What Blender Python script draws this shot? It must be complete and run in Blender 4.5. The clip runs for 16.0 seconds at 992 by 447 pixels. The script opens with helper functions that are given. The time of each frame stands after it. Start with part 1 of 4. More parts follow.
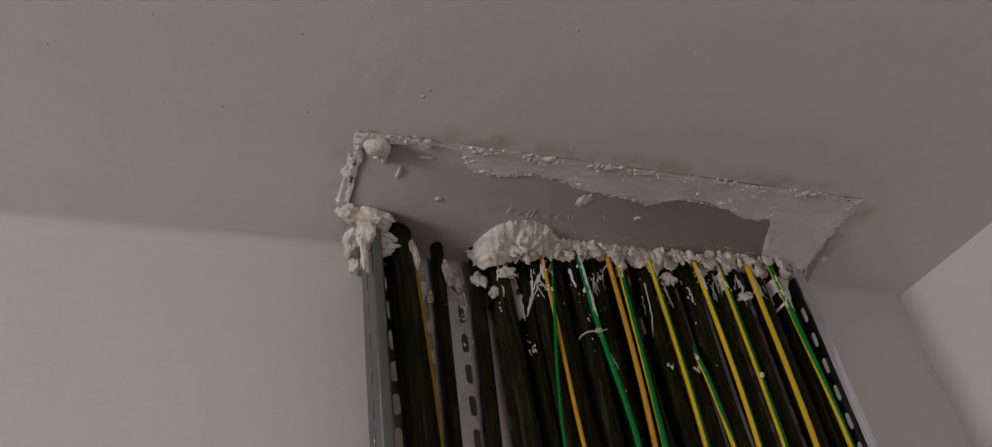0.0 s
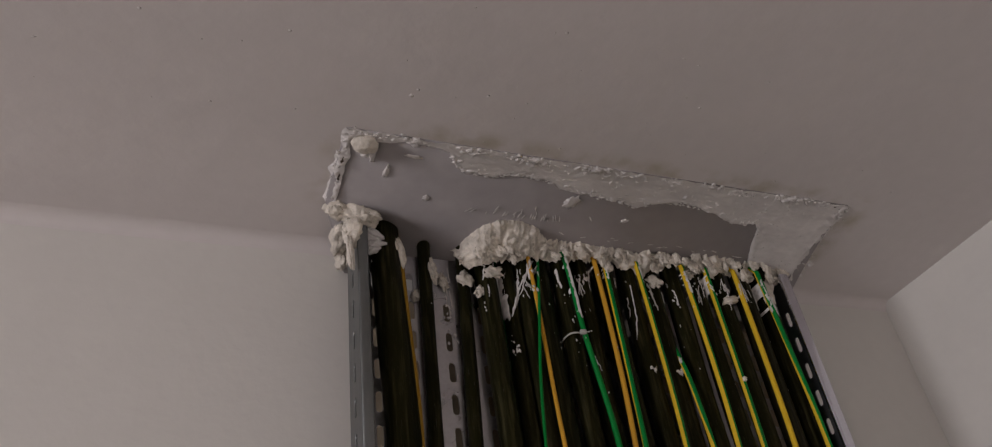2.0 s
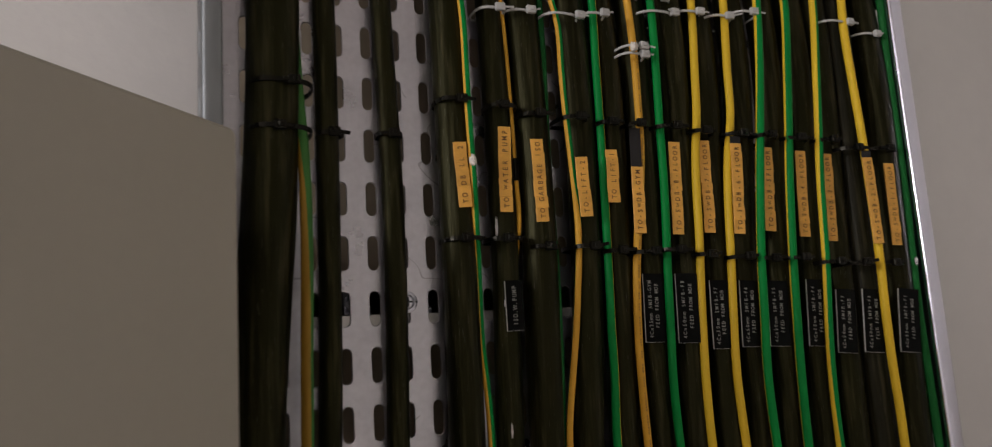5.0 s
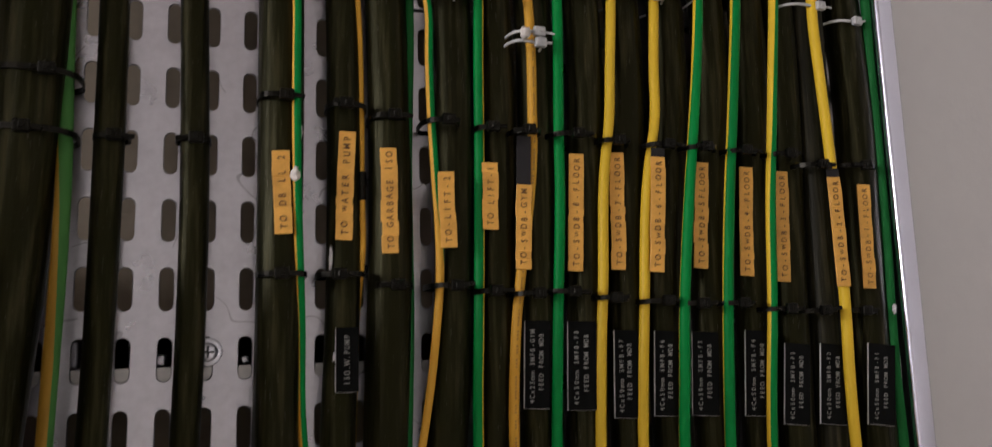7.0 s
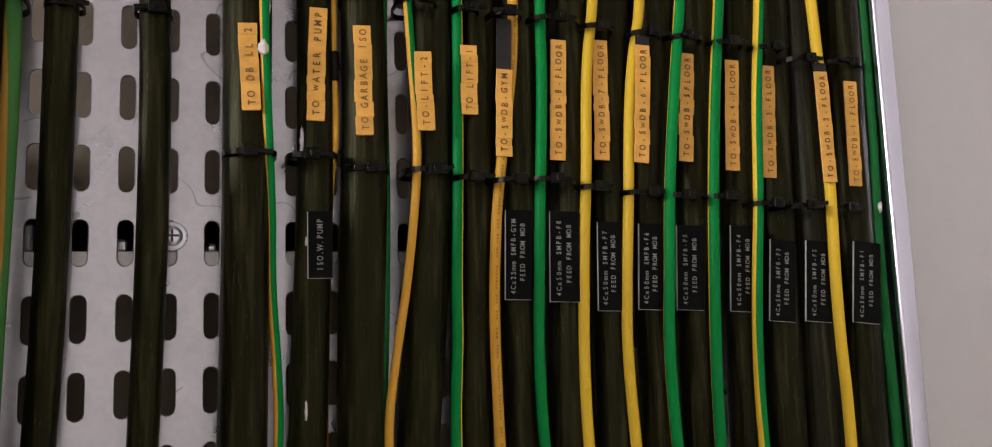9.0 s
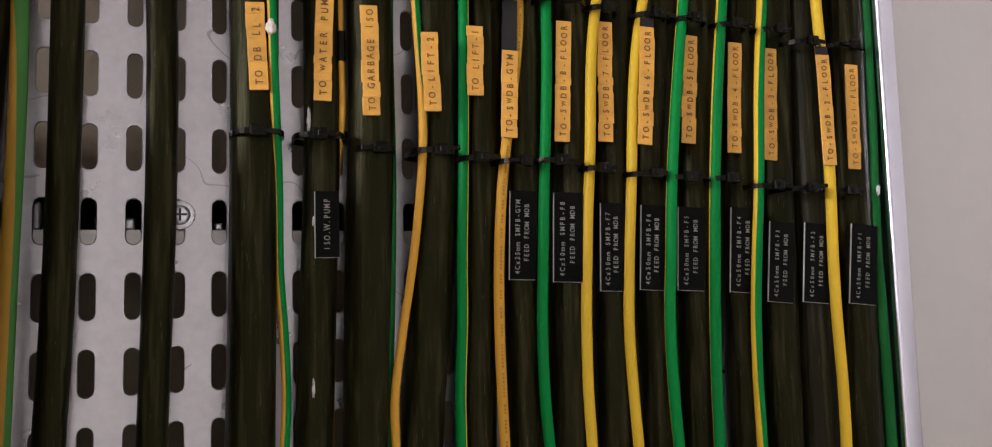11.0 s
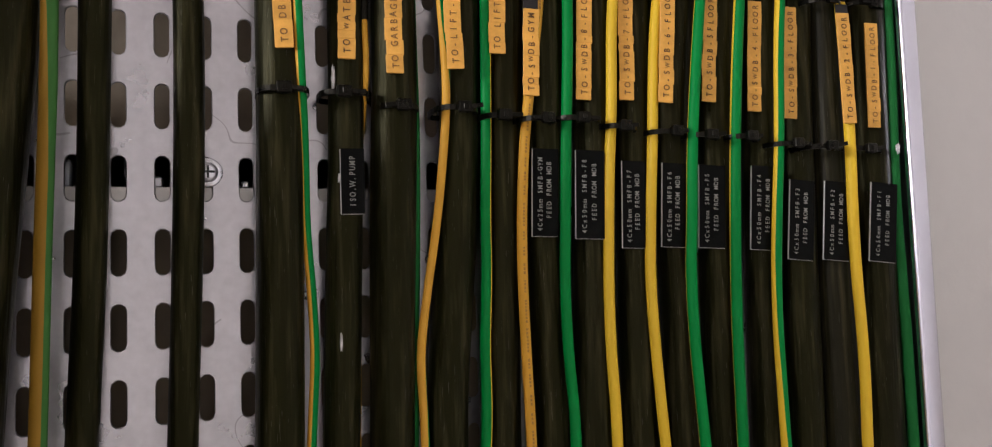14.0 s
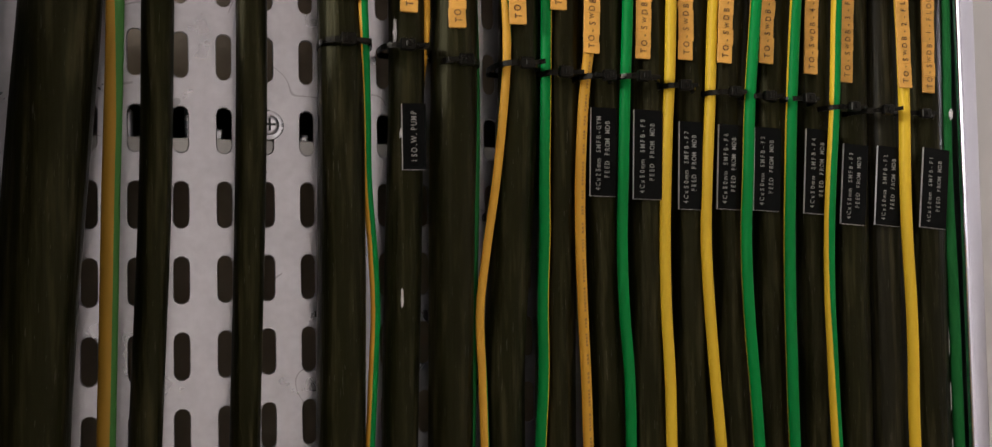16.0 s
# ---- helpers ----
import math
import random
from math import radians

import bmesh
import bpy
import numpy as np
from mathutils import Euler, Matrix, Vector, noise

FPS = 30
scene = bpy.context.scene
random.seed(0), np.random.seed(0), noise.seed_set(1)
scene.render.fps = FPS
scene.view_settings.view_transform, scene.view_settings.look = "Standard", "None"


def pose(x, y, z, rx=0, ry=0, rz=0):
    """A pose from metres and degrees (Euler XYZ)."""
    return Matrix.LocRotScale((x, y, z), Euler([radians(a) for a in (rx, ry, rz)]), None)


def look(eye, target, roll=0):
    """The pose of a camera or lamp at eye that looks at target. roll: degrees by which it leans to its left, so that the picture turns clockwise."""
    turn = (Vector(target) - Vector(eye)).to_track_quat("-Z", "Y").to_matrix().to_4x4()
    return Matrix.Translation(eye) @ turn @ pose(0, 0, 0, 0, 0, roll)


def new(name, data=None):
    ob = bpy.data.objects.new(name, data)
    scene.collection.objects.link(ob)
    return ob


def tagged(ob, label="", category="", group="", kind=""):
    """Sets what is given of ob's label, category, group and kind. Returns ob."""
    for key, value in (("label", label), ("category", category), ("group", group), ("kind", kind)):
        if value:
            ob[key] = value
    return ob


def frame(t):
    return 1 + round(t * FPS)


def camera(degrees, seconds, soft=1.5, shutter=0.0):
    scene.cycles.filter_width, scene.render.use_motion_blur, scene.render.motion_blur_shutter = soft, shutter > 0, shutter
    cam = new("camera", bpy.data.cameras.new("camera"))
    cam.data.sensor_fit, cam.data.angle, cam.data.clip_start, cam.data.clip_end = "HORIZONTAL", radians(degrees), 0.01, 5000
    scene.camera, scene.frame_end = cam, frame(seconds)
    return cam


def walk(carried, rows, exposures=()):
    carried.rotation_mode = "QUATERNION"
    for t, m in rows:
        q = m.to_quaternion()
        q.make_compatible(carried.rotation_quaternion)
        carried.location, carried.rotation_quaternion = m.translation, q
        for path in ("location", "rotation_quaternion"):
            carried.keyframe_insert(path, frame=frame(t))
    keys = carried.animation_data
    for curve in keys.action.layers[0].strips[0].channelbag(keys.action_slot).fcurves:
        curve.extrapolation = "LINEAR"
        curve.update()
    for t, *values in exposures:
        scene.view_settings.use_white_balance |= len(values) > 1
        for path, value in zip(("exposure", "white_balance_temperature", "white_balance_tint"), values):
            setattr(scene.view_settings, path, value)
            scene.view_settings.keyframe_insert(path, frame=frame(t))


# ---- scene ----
cam = camera(62.0, 16.0, soft=1.1, shutter=0.6)
PATH = [
    (0, (-0.183, -0.775, 1.851), (0.493, 0.673, 3.053), -9.7),
    (0.5, (-0.179, -0.776, 1.854), (0.514, 0.672, 3.047), -9.6),
    (1, (-0.175, -0.78, 1.85), (0.501, 0.674, 3.046), -9.0),
    (1.5, (-0.173, -0.782, 1.851), (0.504, 0.676, 3.042), -8.6),
    (2, (-0.176, -0.782, 1.852), (0.514, 0.667, 3.045), -8.8),
    (2.5, (-0.185, -0.773, 1.851), (0.521, 0.652, 3.064), -9.2),
    (3, (-0.178, -0.766, 1.842), (0.545, 0.683, 3.014), -8.7),
    (3.5, (-0.158, -0.754, 1.801), (0.591, 0.874, 2.689), -6.9),
    (3.7, (-0.151, -0.744, 1.781), (0.645, 0.931, 2.529), -5.6),
    (4, (-0.106, -0.729, 1.681), (0.651, 1.005, 2.328), -4.1),
    (4.3, (-0.049, -0.693, 1.474), (0.611, 1.102, 2.059), -3.3),
    (4.5, (-0.046, -0.647, 1.457), (0.681, 1.188, 1.779), -3.0),
    (4.7, (-0.043, -0.608, 1.459), (0.722, 1.213, 1.768), -3.5),
    (6.8, (0.142, -0.488, 1.507), (0.807, 1.372, 1.818), -1.9),
    (7, (0.138, -0.493, 1.503), (0.79, 1.374, 1.799), -1.5),
    (7.5, (0.125, -0.478, 1.464), (0.808, 1.368, 1.817), -2.1),
    (8, (0.131, -0.48, 1.48), (0.809, 1.383, 1.74), -1.6),
    (8.5, (0.133, -0.473, 1.47), (0.827, 1.386, 1.724), -1.7),
    (9, (0.141, -0.466, 1.454), (0.859, 1.385, 1.69), -1.9),
    (11.5, (0.128, -0.469, 1.461), (0.868, 1.382, 1.611), -1.4),
    (12, (0.125, -0.471, 1.466), (0.857, 1.386, 1.598), -1.2),
    (12.5, (0.124, -0.469, 1.456), (0.86, 1.383, 1.627), -1.6),
    (13, (0.123, -0.469, 1.45), (0.854, 1.384, 1.629), -1.9),
    (13.5, (0.132, -0.472, 1.455), (0.852, 1.39, 1.568), -1.6),
    (14, (0.122, -0.467, 1.442), (0.845, 1.394, 1.577), -1.9),
    (14.5, (0.125, -0.467, 1.439), (0.841, 1.396, 1.565), -1.6),
    (15, (0.114, -0.467, 1.461), (0.831, 1.399, 1.466), -0.6),
    (15.5, (0.101, -0.46, 1.45), (0.822, 1.405, 1.509), -0.9),
    (16, (0.09, -0.451, 1.435), (0.82, 1.41, 1.503), -1.1),
]
EXPOSURES = [(0.0, -1.50, 6300, 10), (3.0, -1.50, 6300, 9), (4.0, -1.62, 6200, 5), (4.7, -1.20, 6200, 7), (7.0, -0.80, 5950, 10), (7.5, -0.50, 5950, 10), (8.0, -0.10, 5950, 9),
             (9.0, -0.32, 5950, 10), (12.5, -0.16, 5900, 10), (14.5, -0.24, 5950, 10), (16.0, -0.36, 6100, 8)]
LIGHT_WATTS = 102
walk(cam, [(t, look(eye, target, roll)) for t, eye, target, roll in PATH], EXPOSURES)

# ---- light ----
world = bpy.data.worlds.new("world")
scene.world = world
world.use_nodes = True
world.node_tree.nodes["Background"].inputs[0].default_value = (1.0, 0.95, 0.92, 1)
world.node_tree.nodes["Background"].inputs[1].default_value = 0.03


def tube_light(name, at, aim, wide, high, watts, colour):
    """The tube light high on the far side wall."""
    data = bpy.data.lights.new(name, "AREA")
    data.shape, data.size, data.size_y = "RECTANGLE", wide, high
    data.energy, data.color = watts, colour
    ob = new(name, data)
    ob.matrix_world = look(at, aim)
    return ob


tube_light("wall_tube_light", (-2.9, -1.05, 2.0), (-0.9, -1.75, 2.0), 0.9, 0.6, LIGHT_WATTS, (1.0, 0.938, 0.965))

# ---- materials ----


def material(name, colour, rough=0.5, metal=0.0, vary=0.15, scale=8.0, fine=120.0, bump=0.0, bump_scale=200.0,
             bump_size=0.001, speck=0.0, by_object=0.0, spec=0.5, stretch=(1, 1, 1), dust=0.0, sheen=(1, 1, 1),
             scratch=0.0):
    m = bpy.data.materials.new(name)
    m.use_nodes = True
    t = m.node_tree
    b = t.nodes["Principled BSDF"]
    link = t.links.new
    co = t.nodes.new("ShaderNodeTexCoord")
    mp = t.nodes.new("ShaderNodeMapping")
    mp.inputs["Scale"].default_value = stretch
    link(co.outputs["Object"], mp.inputs["Vector"])

    def noisy(s, detail):
        n = t.nodes.new("ShaderNodeTexNoise")
        n.inputs["Scale"].default_value, n.inputs["Detail"].default_value = s, detail
        link(mp.outputs["Vector"], n.inputs["Vector"])
        return n.outputs["Fac"]

    def maths(op, a, c):
        n = t.nodes.new("ShaderNodeMath")
        n.operation = op
        for i, v in enumerate((a, c)):
            if isinstance(v, (int, float)):
                n.inputs[i].default_value = v
            else:
                link(v, n.inputs[i])
        return n.outputs[0]

    big, small = noisy(scale, 4), noisy(fine, 3)
    total = maths("ADD", maths("MULTIPLY", maths("SUBTRACT", big, 0.5), 2.4 * vary),
                  maths("MULTIPLY", maths("SUBTRACT", small, 0.5), 1.2 * vary))
    value = maths("ADD", total, 1.0)
    if by_object:
        info = t.nodes.new("ShaderNodeObjectInfo")
        value = maths("ADD", value, maths("MULTIPLY", maths("SUBTRACT", info.outputs["Random"], 0.5), by_object))
    hsv = t.nodes.new("ShaderNodeHueSaturation")
    hsv.inputs["Color"].default_value = (*colour, 1)
    link(value, hsv.inputs["Value"])
    out = hsv.outputs["Color"]
    if speck:
        spots = maths("MULTIPLY", maths("GREATER_THAN", noisy(fine * 1.6, 2), 0.70), speck)
        mix = t.nodes.new("ShaderNodeMix")
        mix.data_type = "RGBA"
        link(spots, mix.inputs["Factor"])
        link(out, mix.inputs["A"])
        mix.inputs["B"].default_value = (0.45, 0.43, 0.40, 1)
        out = mix.outputs["Result"]
    if dust:
        film = maths("MULTIPLY", maths("MAXIMUM", maths("SUBTRACT", noisy(scale * 5.0, 6), 0.49), 0.0), dust)
        mix = t.nodes.new("ShaderNodeMix")
        mix.data_type = "RGBA"
        link(film, mix.inputs["Factor"])
        link(out, mix.inputs["A"])
        mix.inputs["B"].default_value = (0.125, 0.108, 0.052, 1)
        out = mix.outputs["Result"]
    if scratch:
        thin = maths("LESS_THAN", maths("ABSOLUTE", maths("SUBTRACT", noisy(scale * 0.35, 2), 0.52), 0.0), 0.0024)
        here = maths("MULTIPLY", maths("GREATER_THAN", noisy(scale * 0.8, 1), 0.53), scratch)
        mix = t.nodes.new("ShaderNodeMix")
        mix.data_type = "RGBA"
        link(maths("MULTIPLY", thin, here), mix.inputs["Factor"])
        link(out, mix.inputs["A"])
        mix.inputs["B"].default_value = (0.16, 0.15, 0.14, 1)
        out = mix.outputs["Result"]
    link(out, b.inputs["Base Color"])
    link(maths("ADD", maths("MULTIPLY", maths("SUBTRACT", big, 0.5), 0.35), rough), b.inputs["Roughness"])
    b.inputs["Metallic"].default_value = metal
    b.inputs["Specular IOR Level"].default_value = spec
    b.inputs["Specular Tint"].default_value = (*sheen, 1)
    if bump:
        bp = t.nodes.new("ShaderNodeBump")
        bp.inputs["Strength"].default_value, bp.inputs["Distance"].default_value = bump, bump_size
        link(noisy(bump_scale, 5), bp.inputs["Height"])
        link(bp.outputs["Normal"], b.inputs["Normal"])
    return m


M_WALL = material("wall_paint", (0.715, 0.690, 0.650), 0.65, vary=0.05, scale=2.2, fine=60, bump=0.25, bump_scale=70, bump_size=0.002)
M_CEIL = material("ceiling_paint", (0.70, 0.655, 0.64), 0.75, vary=0.07, scale=3.0, fine=45, bump=0.24, bump_scale=24, bump_size=0.006)


def stain(m, colour, lo, hi, soft, strength):
    """A brown tide mark on a material, inside a box of the thing's own x and y, broken up by noise."""
    t = m.node_tree
    b = t.nodes["Principled BSDF"]
    before = b.inputs["Base Color"].links[0].from_socket
    link = t.links.new
    co = t.nodes.new("ShaderNodeTexCoord")
    part_of = t.nodes.new("ShaderNodeSeparateXYZ")
    link(co.outputs["Object"], part_of.inputs[0])
    total = None
    for axis in (0, 1):
        for edge, sign in ((lo[axis], 1), (hi[axis], -1)):
            r = t.nodes.new("ShaderNodeMapRange")
            r.interpolation_type = "SMOOTHSTEP"
            r.inputs["From Min"].default_value, r.inputs["From Max"].default_value = edge - sign * soft, edge + sign * soft
            link(part_of.outputs[axis], r.inputs["Value"])
            if total is None:
                total = r.outputs["Result"]
            else:
                n = t.nodes.new("ShaderNodeMath")
                n.operation = "MULTIPLY"
                link(total, n.inputs[0])
                link(r.outputs["Result"], n.inputs[1])
                total = n.outputs[0]
    spots = t.nodes.new("ShaderNodeTexNoise")
    spots.inputs["Scale"].default_value, spots.inputs["Detail"].default_value = 26.0, 5.0
    link(co.outputs["Object"], spots.inputs["Vector"])
    r = t.nodes.new("ShaderNodeMapRange")
    r.inputs["From Min"].default_value, r.inputs["From Max"].default_value, r.inputs["To Max"].default_value = 0.40, 0.68, strength
    link(spots.outputs["Fac"], r.inputs["Value"])
    n = t.nodes.new("ShaderNodeMath")
    n.operation = "MULTIPLY"
    link(total, n.inputs[0])
    link(r.outputs["Result"], n.inputs[1])
    mix = t.nodes.new("ShaderNodeMix")
    mix.data_type = "RGBA"
    link(n.outputs[0], mix.inputs["Factor"])
    link(before, mix.inputs["A"])
    mix.inputs["B"].default_value = (*colour, 1)
    link(mix.outputs["Result"], b.inputs["Base Color"])


stain(M_CEIL, (0.42, 0.37, 0.27), (0.02, -0.185), (0.66, -0.160), 0.012, 0.75)
stain(M_CEIL, (0.42, 0.37, 0.27), (0.636, -0.16), (0.672, 0.02), 0.012, 0.65)
stain(M_CEIL, (0.45, 0.40, 0.30), (-0.055, -0.15), (-0.03, -0.04), 0.012, 0.55)
M_PLASTER = material("bare_plaster", (0.33, 0.27, 0.19), 0.85, vary=0.25, scale=14, fine=90, bump=0.4, bump_scale=90, bump_size=0.002)
M_FLOOR = material("floor_screed", (0.42, 0.38, 0.335), 0.7, vary=0.2, scale=3, fine=40)
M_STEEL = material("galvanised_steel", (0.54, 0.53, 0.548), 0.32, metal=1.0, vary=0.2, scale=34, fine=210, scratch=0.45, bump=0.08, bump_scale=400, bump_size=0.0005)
M_ZINC = material("bright_zinc", (0.72, 0.72, 0.75), 0.3, metal=0.9, vary=0.1, scale=60, fine=300)
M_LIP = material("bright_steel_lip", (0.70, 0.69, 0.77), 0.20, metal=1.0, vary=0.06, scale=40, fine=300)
# both side flanges and the left lip: much darker than the tray base
M_FLANGE = material("dark_zinc", (0.22, 0.23, 0.23), 0.46, metal=1.0, vary=0.25, scale=30, fine=160, stretch=(1, 1, 0.2))
M_DULL = material("dull_zinc", (0.46, 0.45, 0.42), 0.45, metal=0.7, vary=0.2, scale=60, fine=300)
M_TAIL = material("dark_grey_tape", (0.021, 0.019, 0.018), 0.5, spec=0.2, vary=0.15, scale=60, fine=300)
M_PVC = material("black_sheath", (0.0032, 0.0033, 0.0005), 0.42, spec=0.17, sheen=(1.0, 0.92, 0.46), dust=1.0, vary=0.9, scale=17, fine=260, bump=0.6, bump_scale=75, bump_size=0.0014,
                 speck=0.08, by_object=0.5, stretch=(3, 3, 0.22))
M_DUSTY = material("dusty_black_sheath", (0.0110, 0.0098, 0.0042), 0.46, spec=0.12, sheen=(1.0, 0.95, 0.78), dust=1.2, vary=0.9, scale=17, fine=260, bump=0.6, bump_scale=75, bump_size=0.0014,
                   speck=0.07, stretch=(3, 3, 0.15))
M_TIE = material("black_nylon", (0.0026, 0.0024, 0.0018), 0.30, spec=0.15, sheen=(1.0, 0.92, 0.72), vary=0.3, scale=80, fine=400)
M_WTIE = material("white_nylon", (0.46, 0.45, 0.42), 0.45, vary=0.1, scale=60, fine=300)
M_GREEN = material("green_sheath", (0.002, 0.180, 0.028), 0.48, spec=0.15, vary=0.14, scale=10, fine=200, by_object=0.25, stretch=(1, 1, 0.15))
M_YELLOW = material("yellow_sheath", (0.66, 0.43, 0.020), 0.48, spec=0.2, vary=0.12, scale=12, fine=200, by_object=0.22, stretch=(1, 1, 0.15))
M_ORANGE = material("orange_yellow_sheath", (0.62, 0.325, 0.03), 0.48, spec=0.2, vary=0.14, scale=12, fine=200, by_object=0.15, stretch=(1, 1, 0.15))
M_OLD_GREEN = material("dusty_green_sheath", (0.055, 0.17, 0.035), 0.55, spec=0.15, vary=0.25, scale=14, fine=200, stretch=(1, 1, 0.2))
M_DIM_GREEN = material("dim_green_sheath", (0.010, 0.105, 0.020), 0.55, spec=0.12, vary=0.25, scale=14, fine=200, stretch=(1, 1, 0.2))
M_OLD_YELLOW = material("dusty_yellow_sheath", (0.33, 0.185, 0.02), 0.55, spec=0.15, vary=0.25, scale=14, fine=200, stretch=(1, 1, 0.2))
M_TAPE = material("orange_tape", (0.69, 0.355, 0.062), 0.45, spec=0.3, vary=0.22, scale=90, fine=500, by_object=0.12, bump=0.15, bump_scale=500, bump_size=0.0003)
M_INK = material("dark_brown_letters", (0.13, 0.060, 0.012), 0.6, vary=0.55, scale=130, fine=700, by_object=0.9)
M_PRINT = material("faint_print", (0.34, 0.17, 0.02), 0.55, vary=0.4, scale=300, fine=900)
M_PLATE = material("black_laminate", (0.0022, 0.0022, 0.0016), 0.4, spec=0.07, vary=0.2, scale=80, fine=500)
M_CORE = material("white_laminate_core", (0.55, 0.53, 0.50), 0.5, vary=0.1, scale=200, fine=900)
M_PLETTER = material("grey_engraving", (0.225, 0.22, 0.19), 0.6, vary=0.35, scale=300, fine=1200)
M_FOAM = material("cream_foam", (0.68, 0.622, 0.54), 0.62, vary=0.40, scale=42, fine=230, bump=0.9, bump_scale=110, bump_size=0.004)
M_SEAL = material("white_sealant", (0.68, 0.645, 0.625), 0.55, vary=0.22, scale=30, fine=160, bump=0.7, bump_scale=90, bump_size=0.003, stretch=(0.5, 1, 1))
M_BOARD = material("grey_board", (0.325, 0.298, 0.293), 0.55, vary=0.16, scale=9, fine=60, bump=0.2, bump_scale=50, bump_size=0.002)
M_PANEL = material("beige_enamel", (0.35, 0.322, 0.258), 0.45, vary=0.05, scale=6, fine=200, bump=0.12, bump_scale=500, bump_size=0.0005)
M_BLUE = material("blue_lens", (0.008, 0.075, 0.30), 0.3, vary=0.15, scale=60, fine=300)
M_AMBER = material("amber_lens", (0.55, 0.20, 0.02), 0.3, vary=0.15, scale=60, fine=300)
M_RED = material("red_lens", (0.42, 0.02, 0.015), 0.3, vary=0.15, scale=60, fine=300)
M_BLACK = material("black_plastic", (0.015, 0.015, 0.015), 0.4, vary=0.2, scale=60, fine=300)
M_DIRT = material("brown_plug", (0.06, 0.04, 0.025), 0.8, vary=0.4, scale=100, fine=400)

# ---- mesh helpers ----


def part(name, bm, mat, parent=None, label="", smooth=False):
    me = bpy.data.meshes.new(name)
    bm.to_mesh(me)
    bm.free()
    for m in (mat if isinstance(mat, (list, tuple)) else (mat,)):
        me.materials.append(m)
    if smooth:
        me.polygons.foreach_set("use_smooth", [True] * len(me.polygons))
    ob = new(name, me)
    if parent is not None:
        ob.parent = parent
    if label:
        tagged(ob, label)
    return ob


def thing(name, label, category, group="", kind="", at=(0, 0, 0)):
    ob = new(name)
    ob.location = at
    ob.empty_display_size = 0.02
    return tagged(ob, label, category, group, kind)


def add_box(bm, lo, hi, m=None, bevel=0.0, segments=2):
    got = bmesh.ops.create_cube(bm, size=1)["verts"]
    for v in got:
        v.co = Vector([l + (h - l) * (c + 0.5) for l, h, c in zip(lo, hi, v.co)])
    if bevel:
        edges = list({e for v in got for e in v.link_edges})
        got = bmesh.ops.bevel(bm, geom=edges, offset=bevel, segments=segments, affect="EDGES", profile=0.5)["verts"]
    if m is not None:
        for v in got:
            v.co = m @ v.co
    return got


def slab(name, lo, hi, mat, parent=None, bevel=0.0, label="", m=None):
    bm = bmesh.new()
    add_box(bm, lo, hi, m, bevel)
    return part(name, bm, mat, parent, label)


def smooth_line(keys, step=0.012, low=0.0, high=2.52):
    """A smooth run through (z, x, y) keys, as an array of x, y, z from low to high."""
    keys = sorted(keys)
    z = np.array([k[0] for k in keys])
    out = []
    zs = np.arange(low, high + 1e-6, step)
    for col in (1, 2):
        v = np.array([k[col] for k in keys])
        slope = np.gradient(v, z)
        slope[0] = 0
        i = np.clip(np.searchsorted(z, zs) - 1, 0, len(z) - 2)
        h = z[i + 1] - z[i]
        s = np.clip((zs - z[i]) / h, 0, 1)
        out.append((2 * s**3 - 3 * s**2 + 1) * v[i] + (s**3 - 2 * s**2 + s) * h * slope[i]
                   + (3 * s**2 - 2 * s**3) * v[i + 1] + (s**3 - s**2) * h * slope[i + 1])
    return np.stack([out[0], out[1], zs], 1)


def tube(line, r, n, rough=0.0, seed=0.0, split=None):
    """A tube of radius r along line. split: (fraction, turn keys) for a two-coloured sheath."""
    bm = bmesh.new()
    rings = []
    if split:
        share, (zs, ts) = split
        m = max(2, round(n * share))
        angles = [-share + 2 * share * k / m for k in range(m)] + [share + 2 * (1 - share) * k / (n - m) for k in range(n - m)]
        angles = [math.pi * a for a in angles]
    else:
        angles = [2 * math.pi * k / n for k in range(n)]
    for p in line:
        ring = []
        turn = math.radians(float(np.interp(p[2], zs, ts))) if split else 0.0
        for a in angles:
            a += turn
            wob = 1.0
            if rough:
                wob += rough * noise.noise((math.cos(a) * 1.1 + seed, math.sin(a) * 1.1, p[2] * 7))
            ring.append(bm.verts.new((p[0] + r * wob * math.cos(a), p[1] + r * wob * math.sin(a), p[2])))
        rings.append(ring)
    for j in range(len(rings) - 1):
        for k in range(n):
            f = bm.faces.new((rings[j][k], rings[j][(k + 1) % n], rings[j + 1][(k + 1) % n], rings[j + 1][k]))
            f.smooth = True
            if split:
                f.material_index = 1 if k < m else 0
    return bm


def stadium(w, h, n=5):
    """The outline of a slot, anticlockwise."""
    r, pts = w / 2, []
    for k in range(n + 1):
        a = math.pi * k / n
        pts.append((r * math.cos(a), h / 2 - r + r * math.sin(a)))
    for k in range(n + 1):
        a = math.pi + math.pi * k / n
        pts.append((r * math.cos(a), -h / 2 + r + r * math.sin(a)))
    return pts


